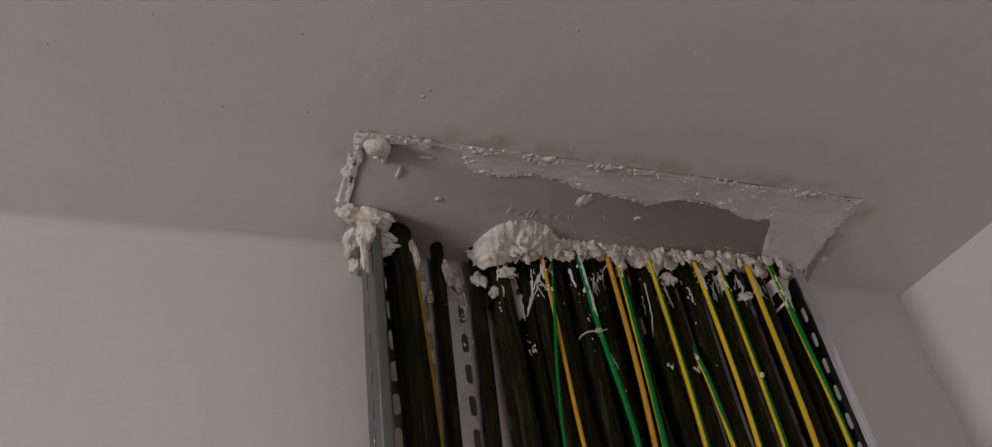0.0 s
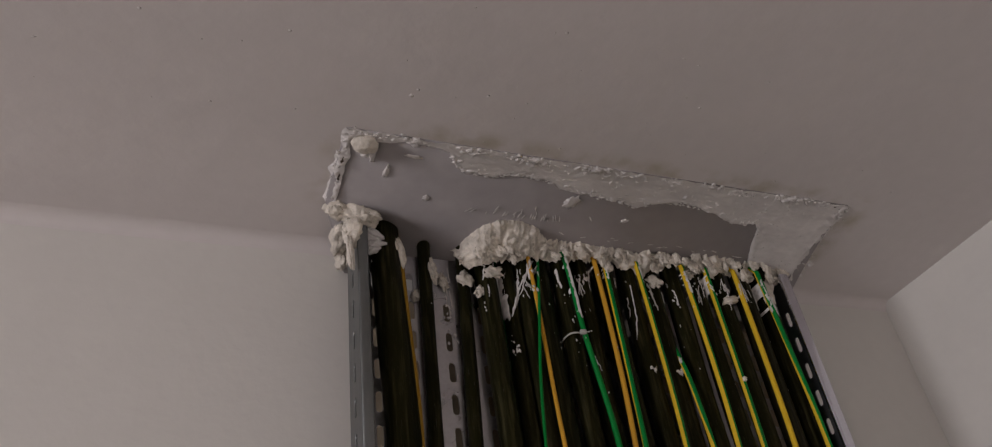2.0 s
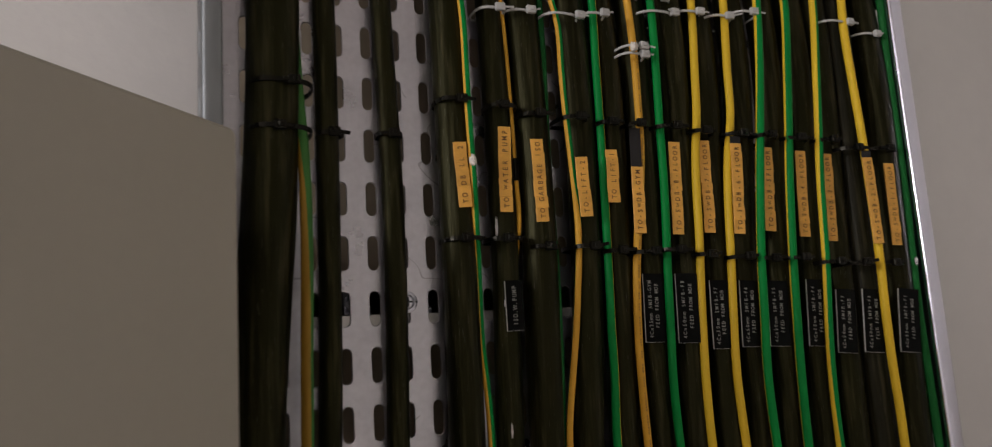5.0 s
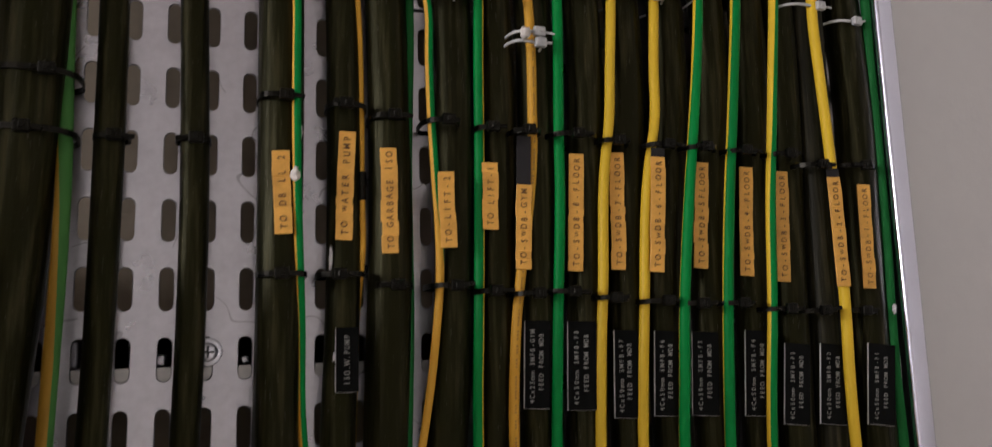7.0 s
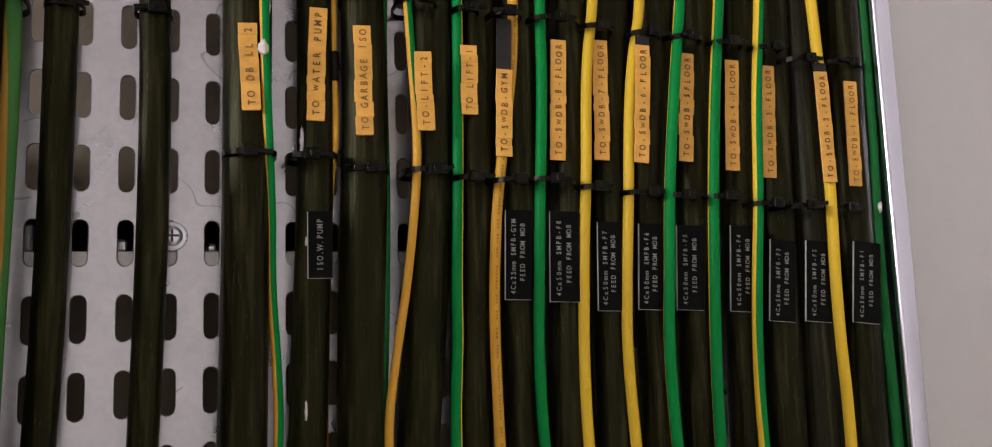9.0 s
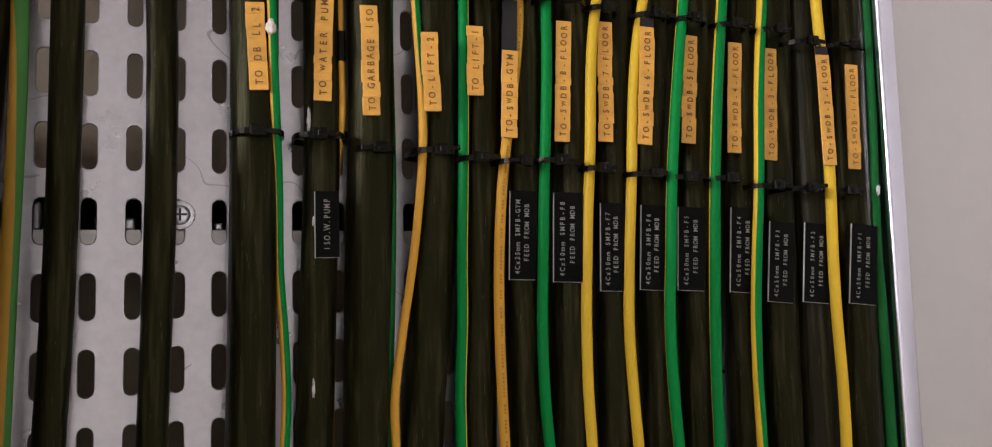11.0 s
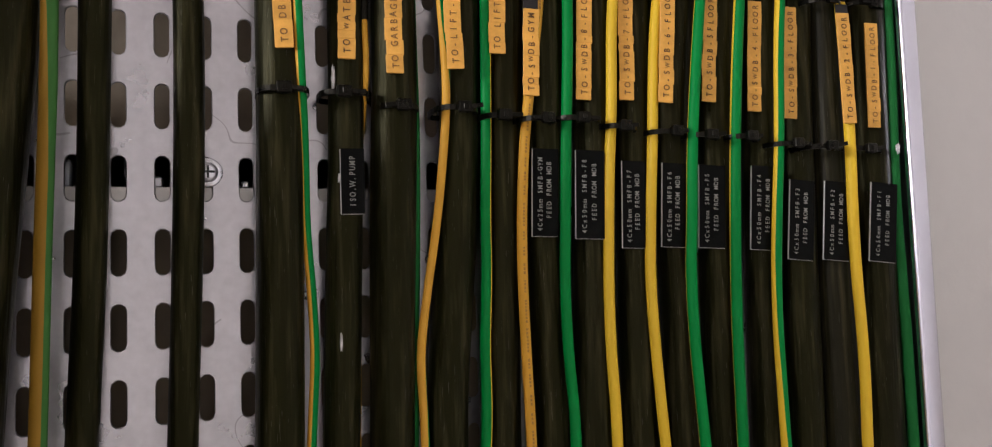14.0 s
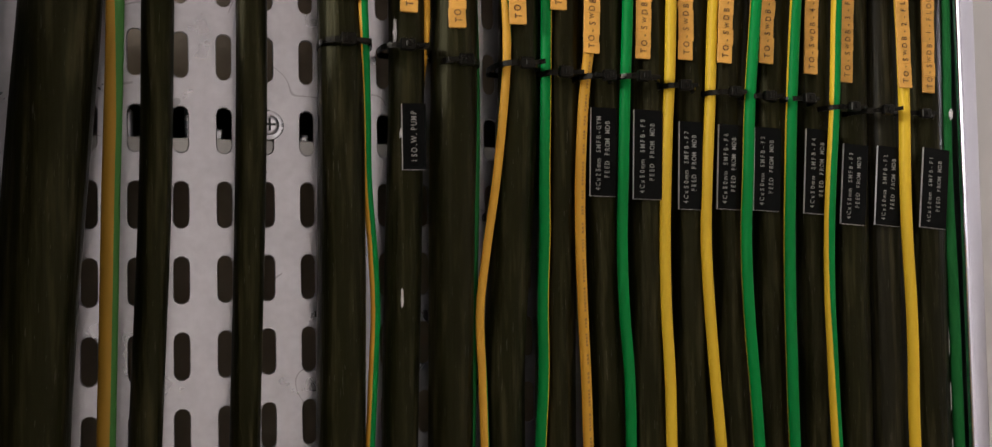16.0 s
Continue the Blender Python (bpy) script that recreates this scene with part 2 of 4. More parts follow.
def slotted_sheet(cols, rows, slot_w, slot_h, lo, hi, thick, place, stagger=False):
    """A sheet from lo to hi (u, v) with a slot at every column and row. place turns (u, v, w) into a point."""
    bm = bmesh.new()
    ring, rim, edge = stadium(slot_w, slot_h), stadium(slot_w + 0.0009, slot_h + 0.0009), 0.0005
    made = {}

    def vert(u, v, w):
        key = (round(u, 6), round(v, 6), w)
        if key not in made:
            made[key] = bm.verts.new(place(u, v, w))
        return made[key]

    us = [lo[0]] + [(a + b) / 2 for a, b in zip(cols, cols[1:])] + [hi[0]]
    pitch = rows[1] - rows[0]
    for i, cu in enumerate(cols):
        rr = [r + (pitch / 2 if stagger and i % 2 else 0) for r in rows]
        vs = [lo[1]] + [(a + b) / 2 for a, b in zip(rr, rr[1:])] + [hi[1]]
        for j, cv in enumerate(rr):
            u0, u1, v0, v1 = us[i], us[i + 1], vs[j], vs[j + 1]
            half = len(ring) // 2
            for w, hole in ((0.0, rim), (thick, ring)):
                top = [vert(cu + a, cv + b, w) for a, b in hole[:half]]
                bot = [vert(cu + a, cv + b, w) for a, b in hole[half:]]
                ne, nw, sw, se = vert(u1, v1, w), vert(u0, v1, w), vert(u0, v0, w), vert(u1, v0, w)
                faces = [[se, ne, top[0], bot[-1]],
                         [ne] + [nw] + top[::-1],
                         [nw, sw, bot[0], top[-1]],
                         [sw, se] + bot[::-1]]
                for face in faces:
                    if w > 0:
                        face = face[::-1]
                    try:
                        bm.faces.new(face)
                    except ValueError:
                        pass
            n = len(ring)
            for k in range(n):
                for p, w0, q, w1 in ((rim, 0.0, ring, edge), (ring, edge, ring, thick)):
                    (a, b), (c, d) = (p[k], p[(k + 1) % n]), (q[k], q[(k + 1) % n])
                    bm.faces.new((vert(cu + a[0], cv + a[1], w0), vert(cu + b[0], cv + b[1], w0),
                                  vert(cu + d[0], cv + d[1], w1), vert(cu + c[0], cv + c[1], w1)))
    bmesh.ops.recalc_face_normals(bm, faces=bm.faces)
    return bm


def lump(bm, centre, size, seed, subdiv=3, amp=0.35, freq=1.6):
    """A knobbly blob of the given half sizes."""
    got = bmesh.ops.create_icosphere(bm, subdivisions=subdiv, radius=1)["verts"]
    for v in got:
        d = v.co.normalized()
        k = 1 + amp * noise.noise(d * freq + Vector((seed * 3.1, seed * 1.7, seed))) + 0.5 * amp * noise.noise(d * freq * 3.4 + Vector((seed, 5, seed * 2)))
        if subdiv > 3:
            k += 0.55 * amp * (0.4 - abs(noise.noise(d * freq * 6.5 + Vector((3, seed, seed)))))
        v.co = Vector((centre[i] + d[i] * k * size[i] for i in range(3)))
    for f in {f for v in got for f in v.link_faces}:
        f.smooth = True
    return got


GLYPHS = {}


def glyph(ch):
    """The filled outline of one character, as vertices and faces, 1 high."""
    if ch not in GLYPHS:
        curve = bpy.data.curves.new("glyph", "FONT")
        curve.body, curve.align_x, curve.size, curve.offset, curve.resolution_u = ch, "CENTER", 1.0, 0.015, 3
        ob = bpy.data.objects.new("glyph", curve)
        me = bpy.data.meshes.new_from_object(ob)
        GLYPHS[ch] = ([tuple(v.co) for v in me.vertices], [tuple(p.vertices) for p in me.polygons])
        bpy.data.objects.remove(ob)
        bpy.data.meshes.remove(me)
        bpy.data.curves.remove(curve)
    return GLYPHS[ch]


def lettering(bm, text, m, pitch, height, squeeze=1.0, jitter=0.0):
    """Writes text along the local x of m, centred at its origin."""
    start = -(len(text) - 1) * pitch / 2
    for i, ch in enumerate(text):
        if ch == " ":
            continue
        small = ch == "w"
        verts, faces = glyph("W" if small else ch)
        s = height * (0.72 if small else 1.0)
        dy = random.uniform(-jitter, jitter)
        made = [bm.verts.new(m @ Vector((start + i * pitch + x * s * squeeze, (y - 0.36) * s + dy, 0))) for x, y, z in verts]
        for f in faces:
            try:
                bm.faces.new([made[k] for k in f])
            except ValueError:
                pass


# ---- the room ----
CEIL, WALL_Y, RIGHT_X, LEFT_X, REAR_Y = 2.464, 0.043, 0.875, -3.2, -2.4


def setting(name, lo, hi, mat, label, category):
    return tagged(slab(name, lo, hi, mat), label, category, kind="structure")


setting("floor", (LEFT_X - 0.1, REAR_Y - 0.1, -0.1), (RIGHT_X + 0.1, WALL_Y + 0.15, 0), M_FLOOR, "grey cement floor of the electrical riser room", "floor")
setting("wall_back", (LEFT_X, WALL_Y, 0), (RIGHT_X, WALL_Y + 0.15, 2.66), M_WALL, "off-white painted plaster wall behind the cable tray", "wall")
setting("wall_right", (RIGHT_X, REAR_Y, 0), (RIGHT_X + 0.12, WALL_Y + 0.15, 2.66), M_WALL, "off-white painted plaster side wall", "wall")
setting("wall_left", (LEFT_X - 0.12, REAR_Y, 0), (LEFT_X, WALL_Y + 0.15, 2.66), M_WALL, "off-white painted plaster wall", "wall")
setting("wall_rear", (LEFT_X, REAR_Y - 0.12, 0), (RIGHT_X, REAR_Y, 2.66), M_WALL, "off-white painted plaster wall", "wall")

setting("bare_plaster", (0.02, WALL_Y - 0.003, 0.2), (0.585, WALL_Y, 2.40), M_PLASTER, "bare brown plaster patch behind the cable tray", "plaster")

# the ceiling, with the opening for the riser
HX0, HX1, HY0 = -0.032, 0.626, -0.162
bm = bmesh.new()
for lo, hi in (((LEFT_X, REAR_Y), (RIGHT_X, HY0)), ((LEFT_X, HY0), (HX0, WALL_Y)), ((HX0, -0.045), (0.014, WALL_Y))):
    add_box(bm, (*lo, CEIL), (*hi, CEIL + 0.16))
edge = [(HX1, HY0), (RIGHT_X, HY0), (RIGHT_X, WALL_Y), (HX1 + 0.13 * (WALL_Y - HY0), WALL_Y)]
ends = [[bm.verts.new((x, y, z)) for x, y in edge] for z in (CEIL, CEIL + 0.16)]
for k in range(4):
    bm.faces.new((ends[0][k], ends[0][(k + 1) % 4], ends[1][(k + 1) % 4], ends[1][k]))
for e in ends:
    bm.faces.new(e)
# the plaster is rounded where the ceiling meets the wall behind the tray
for x0, x1 in ((LEFT_X, -0.001), (0.662, RIGHT_X)):
    for x in np.linspace(x0, x1, 60):
        swell = 0.016 + 0.003 * noise.noise((x * 5, 0.3, 0))
        now = [bm.verts.new((x, WALL_Y - swell * (1 - math.sin(a)), CEIL - swell * (1 - math.cos(a)))) for a in np.linspace(0, math.pi / 2, 7)]
        if x > x0:
            for i in range(6):
                bm.faces.new((last[i], now[i], now[i + 1], last[i + 1])).smooth = True
        last = now
bmesh.ops.recalc_face_normals(bm, faces=bm.faces)
tagged(part("ceiling", bm, M_CEIL), "off-white painted concrete ceiling with a sealed riser opening", "ceiling", kind="structure")
setting("slab_above", (LEFT_X, REAR_Y, CEIL + 0.164), (RIGHT_X, WALL_Y, CEIL + 0.2), M_CEIL, "underside of the concrete slab above", "ceiling")

bm = bmesh.new()
nib = random.Random(3)
for k in range(70):
    q = nib.uniform(0.0005, 0.0014)
    x, y = nib.uniform(-0.45, 0.8), -0.165 - abs(nib.gauss(0, 0.13))
    lump(bm, (x, y, CEIL + 0.0002), (q * nib.uniform(0.8, 2.2), q * nib.uniform(0.8, 1.6), q * 0.7), k * 0.9, 1, 0.6)
tagged(part("paint_nibs", bm, M_CEIL), "dried paint nibs on the ceiling", "paint", kind="stuff")

# ---- cable tray ----
TRAY_W, LIP_Y = 0.6030, -0.05
COLS = [0.0092 + 0.02125 * k for k in range(1, 27)]
ROWS = [1.5008 + 0.0387 * k for k in range(-38, 24)]
TZ0, TZ1 = ROWS[0] - 0.02, 2.428
tray = thing("cable_tray", "perforated galvanised steel cable tray fixed upright on the wall", "cable tray")
part("tray_base", slotted_sheet(COLS, ROWS, 0.0073, 0.0240, (0.0016, TZ0), (TRAY_W - 0.0016, TZ1), 0.0013,
                                lambda u, v, w: (u, w, v)), M_STEEL, tray)
for side, x0, sgn in (("left", 0.0, 1), ("right", TRAY_W, -1)):
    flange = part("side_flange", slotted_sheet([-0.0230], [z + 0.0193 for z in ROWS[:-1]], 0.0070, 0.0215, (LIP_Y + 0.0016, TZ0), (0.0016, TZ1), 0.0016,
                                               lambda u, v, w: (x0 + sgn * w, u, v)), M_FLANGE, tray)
    bm = bmesh.new()
    outline = [(0.0, 0.0030), (0.0003, 0.0014), (0.0012, 0.0004), (0.0026, 0.0), (0.0104, 0.0), (0.0117, 0.0005), (0.0124, 0.0015), (0.0126, 0.0030), (0.0126, 0.0048), (0.0113, 0.0048),
               (0.0113, 0.0024), (0.0104, 0.0015), (0.0026, 0.0015), (0.0014, 0.0030)]
    wide = 1.0 if side == "left" else 1.22
    ends = [[bm.verts.new((x0 + sgn * a * wide, LIP_Y + b, z)) for a, b in outline] for z in (TZ0, TZ1)]
    n = len(outline)
    for k in range(n):
        f = bm.faces.new((ends[0][k], ends[0][(k + 1) % n], ends[1][(k + 1) % n], ends[1][k]))
        f.smooth = k < 7
    bmesh.ops.recalc_face_normals(bm, faces=bm.faces)
    # the left lip takes the dark flange colour, the right one a lighter steel
    part("rolled_lip", bm, M_LIP if side == "right" else M_FLANGE, tray, "bright rolled steel lip" if side == "right" else "dark rolled steel lip")

# the channel that carries the tray
strut = thing("support_channel", "galvanised steel strut channel bolted to the wall behind the tray", "bracket")
SZ, SB = 1.5070, 0.0022
d, t = WALL_Y - SB - 0.0005, 0.0025
shape = [(0, -0.0105), (0, -0.0205), (d, -0.0205), (d, 0.0205), (0, 0.0205), (0, 0.0105), (0.009, 0.0105), (0.009, 0.0125), (t, 0.0125), (t, 0.0205 - t),
         (d - t, 0.0205 - t), (d - t, t - 0.0205), (t, t - 0.0205), (t, -0.0125), (0.009, -0.0125), (0.009, -0.0105)]
bm = bmesh.new()
ends = [[bm.verts.new((x, SB + a, SZ + b)) for a, b in shape] for x in (-0.02, TRAY_W + 0.02)]
for k in range(len(shape)):
    q = (k + 1) % len(shape)
    bm.faces.new((ends[0][k], ends[0][q], ends[1][q], ends[1][k]))
for e in ends:
    bm.faces.new(e)
bmesh.ops.recalc_face_normals(bm, faces=bm.faces)
part("channel", bm, M_DULL, strut)
for x0, x1, z0, z1 in ((0.0650, 0.0715, -0.010, 0.005), (0.0960, 0.1050, -0.010, 0.009), (0.1095, 0.1160, -0.010, -0.003), (0.1300, 0.1360, -0.010, -0.004), (0.1555, 0.1610, -0.010, -0.005)):
    slab("channel_nut", (x0, SB + 0.010, SZ + z0), (x1, SB + 0.016, SZ + z1), M_ZINC, strut, 0.0015)


def disc(bm, m, profile, n=24):
    """A turned body about the local z of m; profile: (radius, height) from the rim to the middle."""
    rings = [[bm.verts.new(m @ Vector((r * math.cos(2 * math.pi * k / n), r * math.sin(2 * math.pi * k / n), h))) for k in range(n)]
             for r, h in profile if r > 0]
    for a, b in zip(rings, rings[1:]):
        for k in range(n):
            f = bm.faces.new((a[k], a[(k + 1) % n], b[(k + 1) % n], b[k]))
            f.smooth = True
    bm.faces.new(rings[-1])
    return rings


FACING = pose(0, 0, 0, 90, 0, 0)
screw = thing("tray_screw", "round-headed cross-slotted zinc screw with a washer in the tray", "screw")
at = Matrix.Translation((0.1380, 0, 1.5044)) @ FACING
bm = bmesh.new()
disc(bm, at, [(0.0078, 0.0), (0.0078, 0.0010), (0.0074, 0.0014), (0.004, 0.0014)])
part("washer", bm, M_ZINC, screw)
bm = bmesh.new()
disc(bm, at, [(0.0054, 0.0014), (0.0053, 0.0026), (0.0045, 0.0038), (0.003, 0.0045), (0.0012, 0.0048)])
part("screw_head", bm, M_ZINC, screw)
bm = bmesh.new()
add_box(bm, (-0.0034, -0.0006, 0.0040), (0.0034, 0.0006, 0.00485), at)
add_box(bm, (-0.0006, -0.0034, 0.0040), (0.0006, 0.0034, 0.00486), at)
part("cross_slot", bm, M_BLACK, screw, "dark cross recess")

# ---- cables ----
CABLE, RUNS = {}, []


def power_cable(k, r, back, keys, label, group="power cables on the tray"):
    """keys: (z, x) or (z, x, y); without y the cable lies on the tray, back metres in front of it."""
    ob = thing("power_cable", label, "cable", group)
    line = smooth_line([(q[0], q[1], q[2] if len(q) > 2 else -(r + back)) for q in keys])
    RUNS.append((line, r))
    part("sheath", tube(line, r, 22, 0.09, k * 7.3), M_DUSTY if k == 13 else M_PVC, ob)
    CABLE[k] = ob
    return ob


power_cable(0, 0.0178, 0.002, ((2.52, 0.036), (2.38, 0.040), (2.18, 0.049), (1.94, 0.045), (1.68, 0.0465), (1.56, 0.0420), (1.50, 0.0375), (1.45, 0.0340), (1.34, 0.0275), (1.0, 0.0255)),
            "thick black sheathed power cable against the tray edge")
power_cable(20, 0.0078, 0.0, ((2.52, 0.092), (2.19, 0.087), (1.95, 0.081), (1.70, 0.084), (1.57, 0.0838), (1.46, 0.0818), (1.34, 0.0770), (1.0, 0.07)),
            "thin black cable alone on the bare tray")
power_cable(21, 0.0078, 0.0, ((2.52, 0.142), (2.19, 0.131), (1.95, 0.121), (1.72, 0.1255), (1.58, 0.1288), (1.45, 0.1270), (1.34, 0.1238), (1.0, 0.12)),
            "thin black cable alone on the bare tray")
BLACK = "black sheathed power cable with an orange label"
PLATED = "black power cable with an orange label and a black name plate"
power_cable(1, 0.013, 0.0, ((2.52, 0.163), (2.19, 0.169), (1.74, 0.1745), (1.57, 0.1750), (1.44, 0.1738), (1.30, 0.1710), (1.0, 0.17)), BLACK)
power_cable(2, 0.01, 0.0, ((2.52, 0.195), (2.20, 0.196), (1.95, 0.201), (1.69, 0.2110), (1.57, 0.2120), (1.44, 0.2080), (1.30, 0.2040), (1.0, 0.203)), PLATED)
power_cable(3, 0.0128, 0.0, ((2.52, 0.216), (2.20, 0.216), (1.95, 0.226), (1.70, 0.2370), (1.58, 0.2392), (1.44, 0.2353), (1.30, 0.2318), (1.0, 0.231)), BLACK)
power_cable(4, 0.0120, 0.0, ((2.52, 0.239), (2.20, 0.239), (1.95, 0.257), (1.70, 0.2795), (1.60, 0.2795), (1.50, 0.2765), (1.44, 0.2710), (1.38, 0.2660), (1.30, 0.2650), (1.0, 0.265)), BLACK)
power_cable(5, 0.0118, 0.0, ((2.52, 0.266, -0.018), (2.20, 0.266, -0.018), (1.95, 0.281), (1.70, 0.3080), (1.52, 0.3045), (1.40, 0.2990), (1.34, 0.2972), (1.0, 0.297)), BLACK)
power_cable(6, 0.0118, 0.002, ((2.52, 0.296), (2.20, 0.296), (1.95, 0.308), (1.72, 0.3340), (1.55, 0.3320), (1.44, 0.3295), (1.30, 0.331), (1.0, 0.33)), PLATED)
power_cable(7, 0.0124, 0.005, ((2.52, 0.328), (2.20, 0.328), (1.95, 0.340), (1.70, 0.3690), (1.54, 0.3620), (1.39, 0.3565), (1.0, 0.357)), PLATED)
power_cable(8, 0.012, 0.0065, ((2.52, 0.361), (2.20, 0.361), (1.95, 0.373), (1.70, 0.3980), (1.54, 0.3900), (1.39, 0.3870), (1.0, 0.388)), PLATED)
power_cable(9, 0.012, 0.008, ((2.52, 0.394), (2.20, 0.394), (1.95, 0.405), (1.70, 0.4310), (1.54, 0.4190), (1.39, 0.4180), (1.0, 0.419)), PLATED)
power_cable(10, 0.012, 0.0095, ((2.52, 0.427), (2.20, 0.427), (1.95, 0.438), (1.70, 0.4630), (1.54, 0.4510), (1.39, 0.4470), (1.0, 0.448)), PLATED)
power_cable(11, 0.012, 0.011, ((2.52, 0.461), (2.20, 0.462), (1.95, 0.471), (1.70, 0.4950), (1.54, 0.4850), (1.39, 0.4800), (1.0, 0.480)), PLATED)
power_cable(12, 0.012, 0.0125, ((2.52, 0.497), (2.20, 0.498), (1.95, 0.503), (1.70, 0.5200), (1.54, 0.5130), (1.39, 0.5090), (1.0, 0.509)), PLATED)
power_cable(13, 0.0125, 0.014, ((2.52, 0.534), (2.20, 0.536), (1.95, 0.540), (1.70, 0.5420), (1.54, 0.5385), (1.39, 0.5370), (1.0, 0.537)), PLATED)
power_cable(14, 0.0135, 0.0165, ((2.52, 0.570, -0.026), (2.20, 0.570, -0.021), (1.88, 0.572, -0.021), (1.70, 0.5750), (1.54, 0.5730), (1.39, 0.5700), (1.0, 0.570)), PLATED)


def earth_wire(r, depth, keys, share, turns, label, colours=None):
    """share: the yellow part of the sheath; turns: heights and the way in degrees (-90 is outward) that yellow faces."""
    line = smooth_line([(q[0], q[1], q[2] if len(q) > 2 else depth) for q in keys], 0.010)
    bend = np.clip((line[:, 2] - 2.428) / 0.030, 0, 1)
    line[:, 1] += 0.020 * bend * bend * (3 - 2 * bend)
    ob = part("earth_wire", tube(line, r, 16, 0.03, depth * 900 + keys[0][1] * 300, (share, turns)), colours or [M_GREEN, M_YELLOW])
    LINES[ob] = line, r
    RUNS.append((line, r))
    return tagged(ob, label, "wire", "earth wires on the tray")


LINES = {}
YG = "green and yellow striped earth wire tied to the cables"
GY = "mostly green earth wire with a yellow stripe"
YY = "mostly yellow earth wire with a green stripe"
earth_wire(0.0041, -0.027, ((2.52, 0.050), (2.35, 0.058, -0.024), (2.20, 0.0670, -0.018), (1.95, 0.0600, -0.012), (1.74, 0.0605, -0.012), (1.66, 0.0625, -0.016), (1.60, 0.0650, -0.023), (1.45, 0.0630), (1.30, 0.0600), (1.0, 0.058)),
           0.5, ((0, 1.50, 1.58, 1.63, 1.85, 2.0), (-150, -156, -190, -236, -230, -110)), "dusty green and yellow earth wire beside the thick cable", [M_OLD_GREEN, M_OLD_YELLOW])
earth_wire(0.0026, -0.0272, ((2.52, 0.184, -0.004), (2.12, 0.183, -0.005), (1.98, 0.181, -0.014), (1.86, 0.18, -0.0265), (1.74, 0.18), (1.705, 0.1821, -0.0272), (1.667, 0.1822, -0.0272), (1.629, 0.1825, -0.0272), (1.593, 0.1832, -0.0272), (1.511, 0.1872, -0.0157), (1.474, 0.1877, -0.0135), (1.439, 0.19, -0.0135), (1.405, 0.1912, -0.0135), (1.371, 0.1895, -0.0135), (1.333, 0.1873, -0.0135), (1, 0.1873, -0.0135)),
           0.42, ((0, 1.48, 1.54, 1.7, 2.2), (-178, -182, -198, -206, -230)), YG, [M_GREEN, M_ORANGE])
THIN_WIRE = earth_wire(0.0018, -0.0150, ((2.52, 0.250), (2.34, 0.219, -0.032), (2.26, 0.207, -0.032), (2.18, 0.1995, -0.032), (2.00, 0.1990, -0.030), (1.85, 0.2040, -0.027), (1.70, 0.2200), (1.60, 0.2216), (1.555, 0.2218), (1.53, 0.2205, -0.007), (1.49, 0.2195, -0.004), (1.0, 0.213, -0.004)),
           0.5, ((0, 1.8, 2.08, 2.2, 2.5), (-120, -110, -20, 60, 60)), "thin orange and green earth wire between two cables", [M_GREEN, M_ORANGE])
earth_wire(0.0030, -0.0150, ((2.52, 0.2280, -0.01), (2, 0.2380, -0.01), (1.7, 0.2512), (1.608, 0.2490), (1.52, 0.2494), (1.484, 0.2486), (1.448, 0.2475), (1.413, 0.2460), (1.369, 0.2449), (1.3, 0.2418), (1, 0.2408)),
           0.2, ((0, 2.5), (60, 60)), "dark green earth wire tied beside the cable", [M_DIM_GREEN, M_OLD_YELLOW])
earth_wire(0.0025, -0.0290, ((2.52, 0.215), (2.36, 0.2205), (2.2, 0.2225), (2.05, 0.229), (1.9, 0.2425), (1.75, 0.2495), (1.715, 0.2597, -0.027), (1.674, 0.2604, -0.027), (1.645, 0.2611, -0.027), (1.616, 0.2626, -0.027), (1.539, 0.2661, -0.023), (1.51, 0.2639, -0.0212), (1.474, 0.2594, -0.0205), (1.437, 0.2531, -0.0205), (1.402, 0.2483, -0.0205), (1.366, 0.2492, -0.0205), (1, 0.2492, -0.0205)),
           0.5, ((0, 1.36, 1.42, 1.54, 1.585, 1.9, 2.3), (-150, -150, -95, -95, -205, -195, -90)), YG, [M_GREEN, M_ORANGE])
earth_wire(0.0032, -0.0270, ((2.52, 0.254), (2.42, 0.2655, -0.036), (2.32, 0.2715, -0.036), (2.2, 0.284, -0.036), (2.05, 0.285, -0.036), (1.9, 0.2842), (1.724, 0.2941, -0.0235), (1.682, 0.2931, -0.0235), (1.649, 0.2927, -0.0235), (1.514, 0.2895, -0.0235), (1.477, 0.2881, -0.0235), (1.447, 0.2876, -0.0235), (1.404, 0.2854, -0.0235), (1.365, 0.285, -0.0235), (1.325, 0.2821, -0.0235), (1, 0.2821, -0.0235)),
           0.26, ((0, 1.6, 1.8, 2.5), (-8, -8, -8, 40)), GY)
PRINTED_WIRE = earth_wire(0.0031, -0.0330, ((2.52, 0.3080), (2.26, 0.3105), (2.06, 0.3015), (1.95, 0.3005), (1.85, 0.3065), (1.723, 0.3270, -0.0250), (1.681, 0.3281, -0.0250), (1.652, 0.3276, -0.0250), (1.627, 0.3271, -0.0250), (1.51, 0.3123, -0.0250), (1.473, 0.3099, -0.0250), (1.436, 0.3093, -0.0250), (1.399, 0.3099, -0.0250), (1.363, 0.3109, -0.0250), (1.324, 0.3114, -0.0250), (1, 0.3114, -0.0250)),
           0.72, ((0, 2.5), (-110, -110)), "orange-yellow earth wire with a green stripe", [M_GREEN, M_ORANGE])
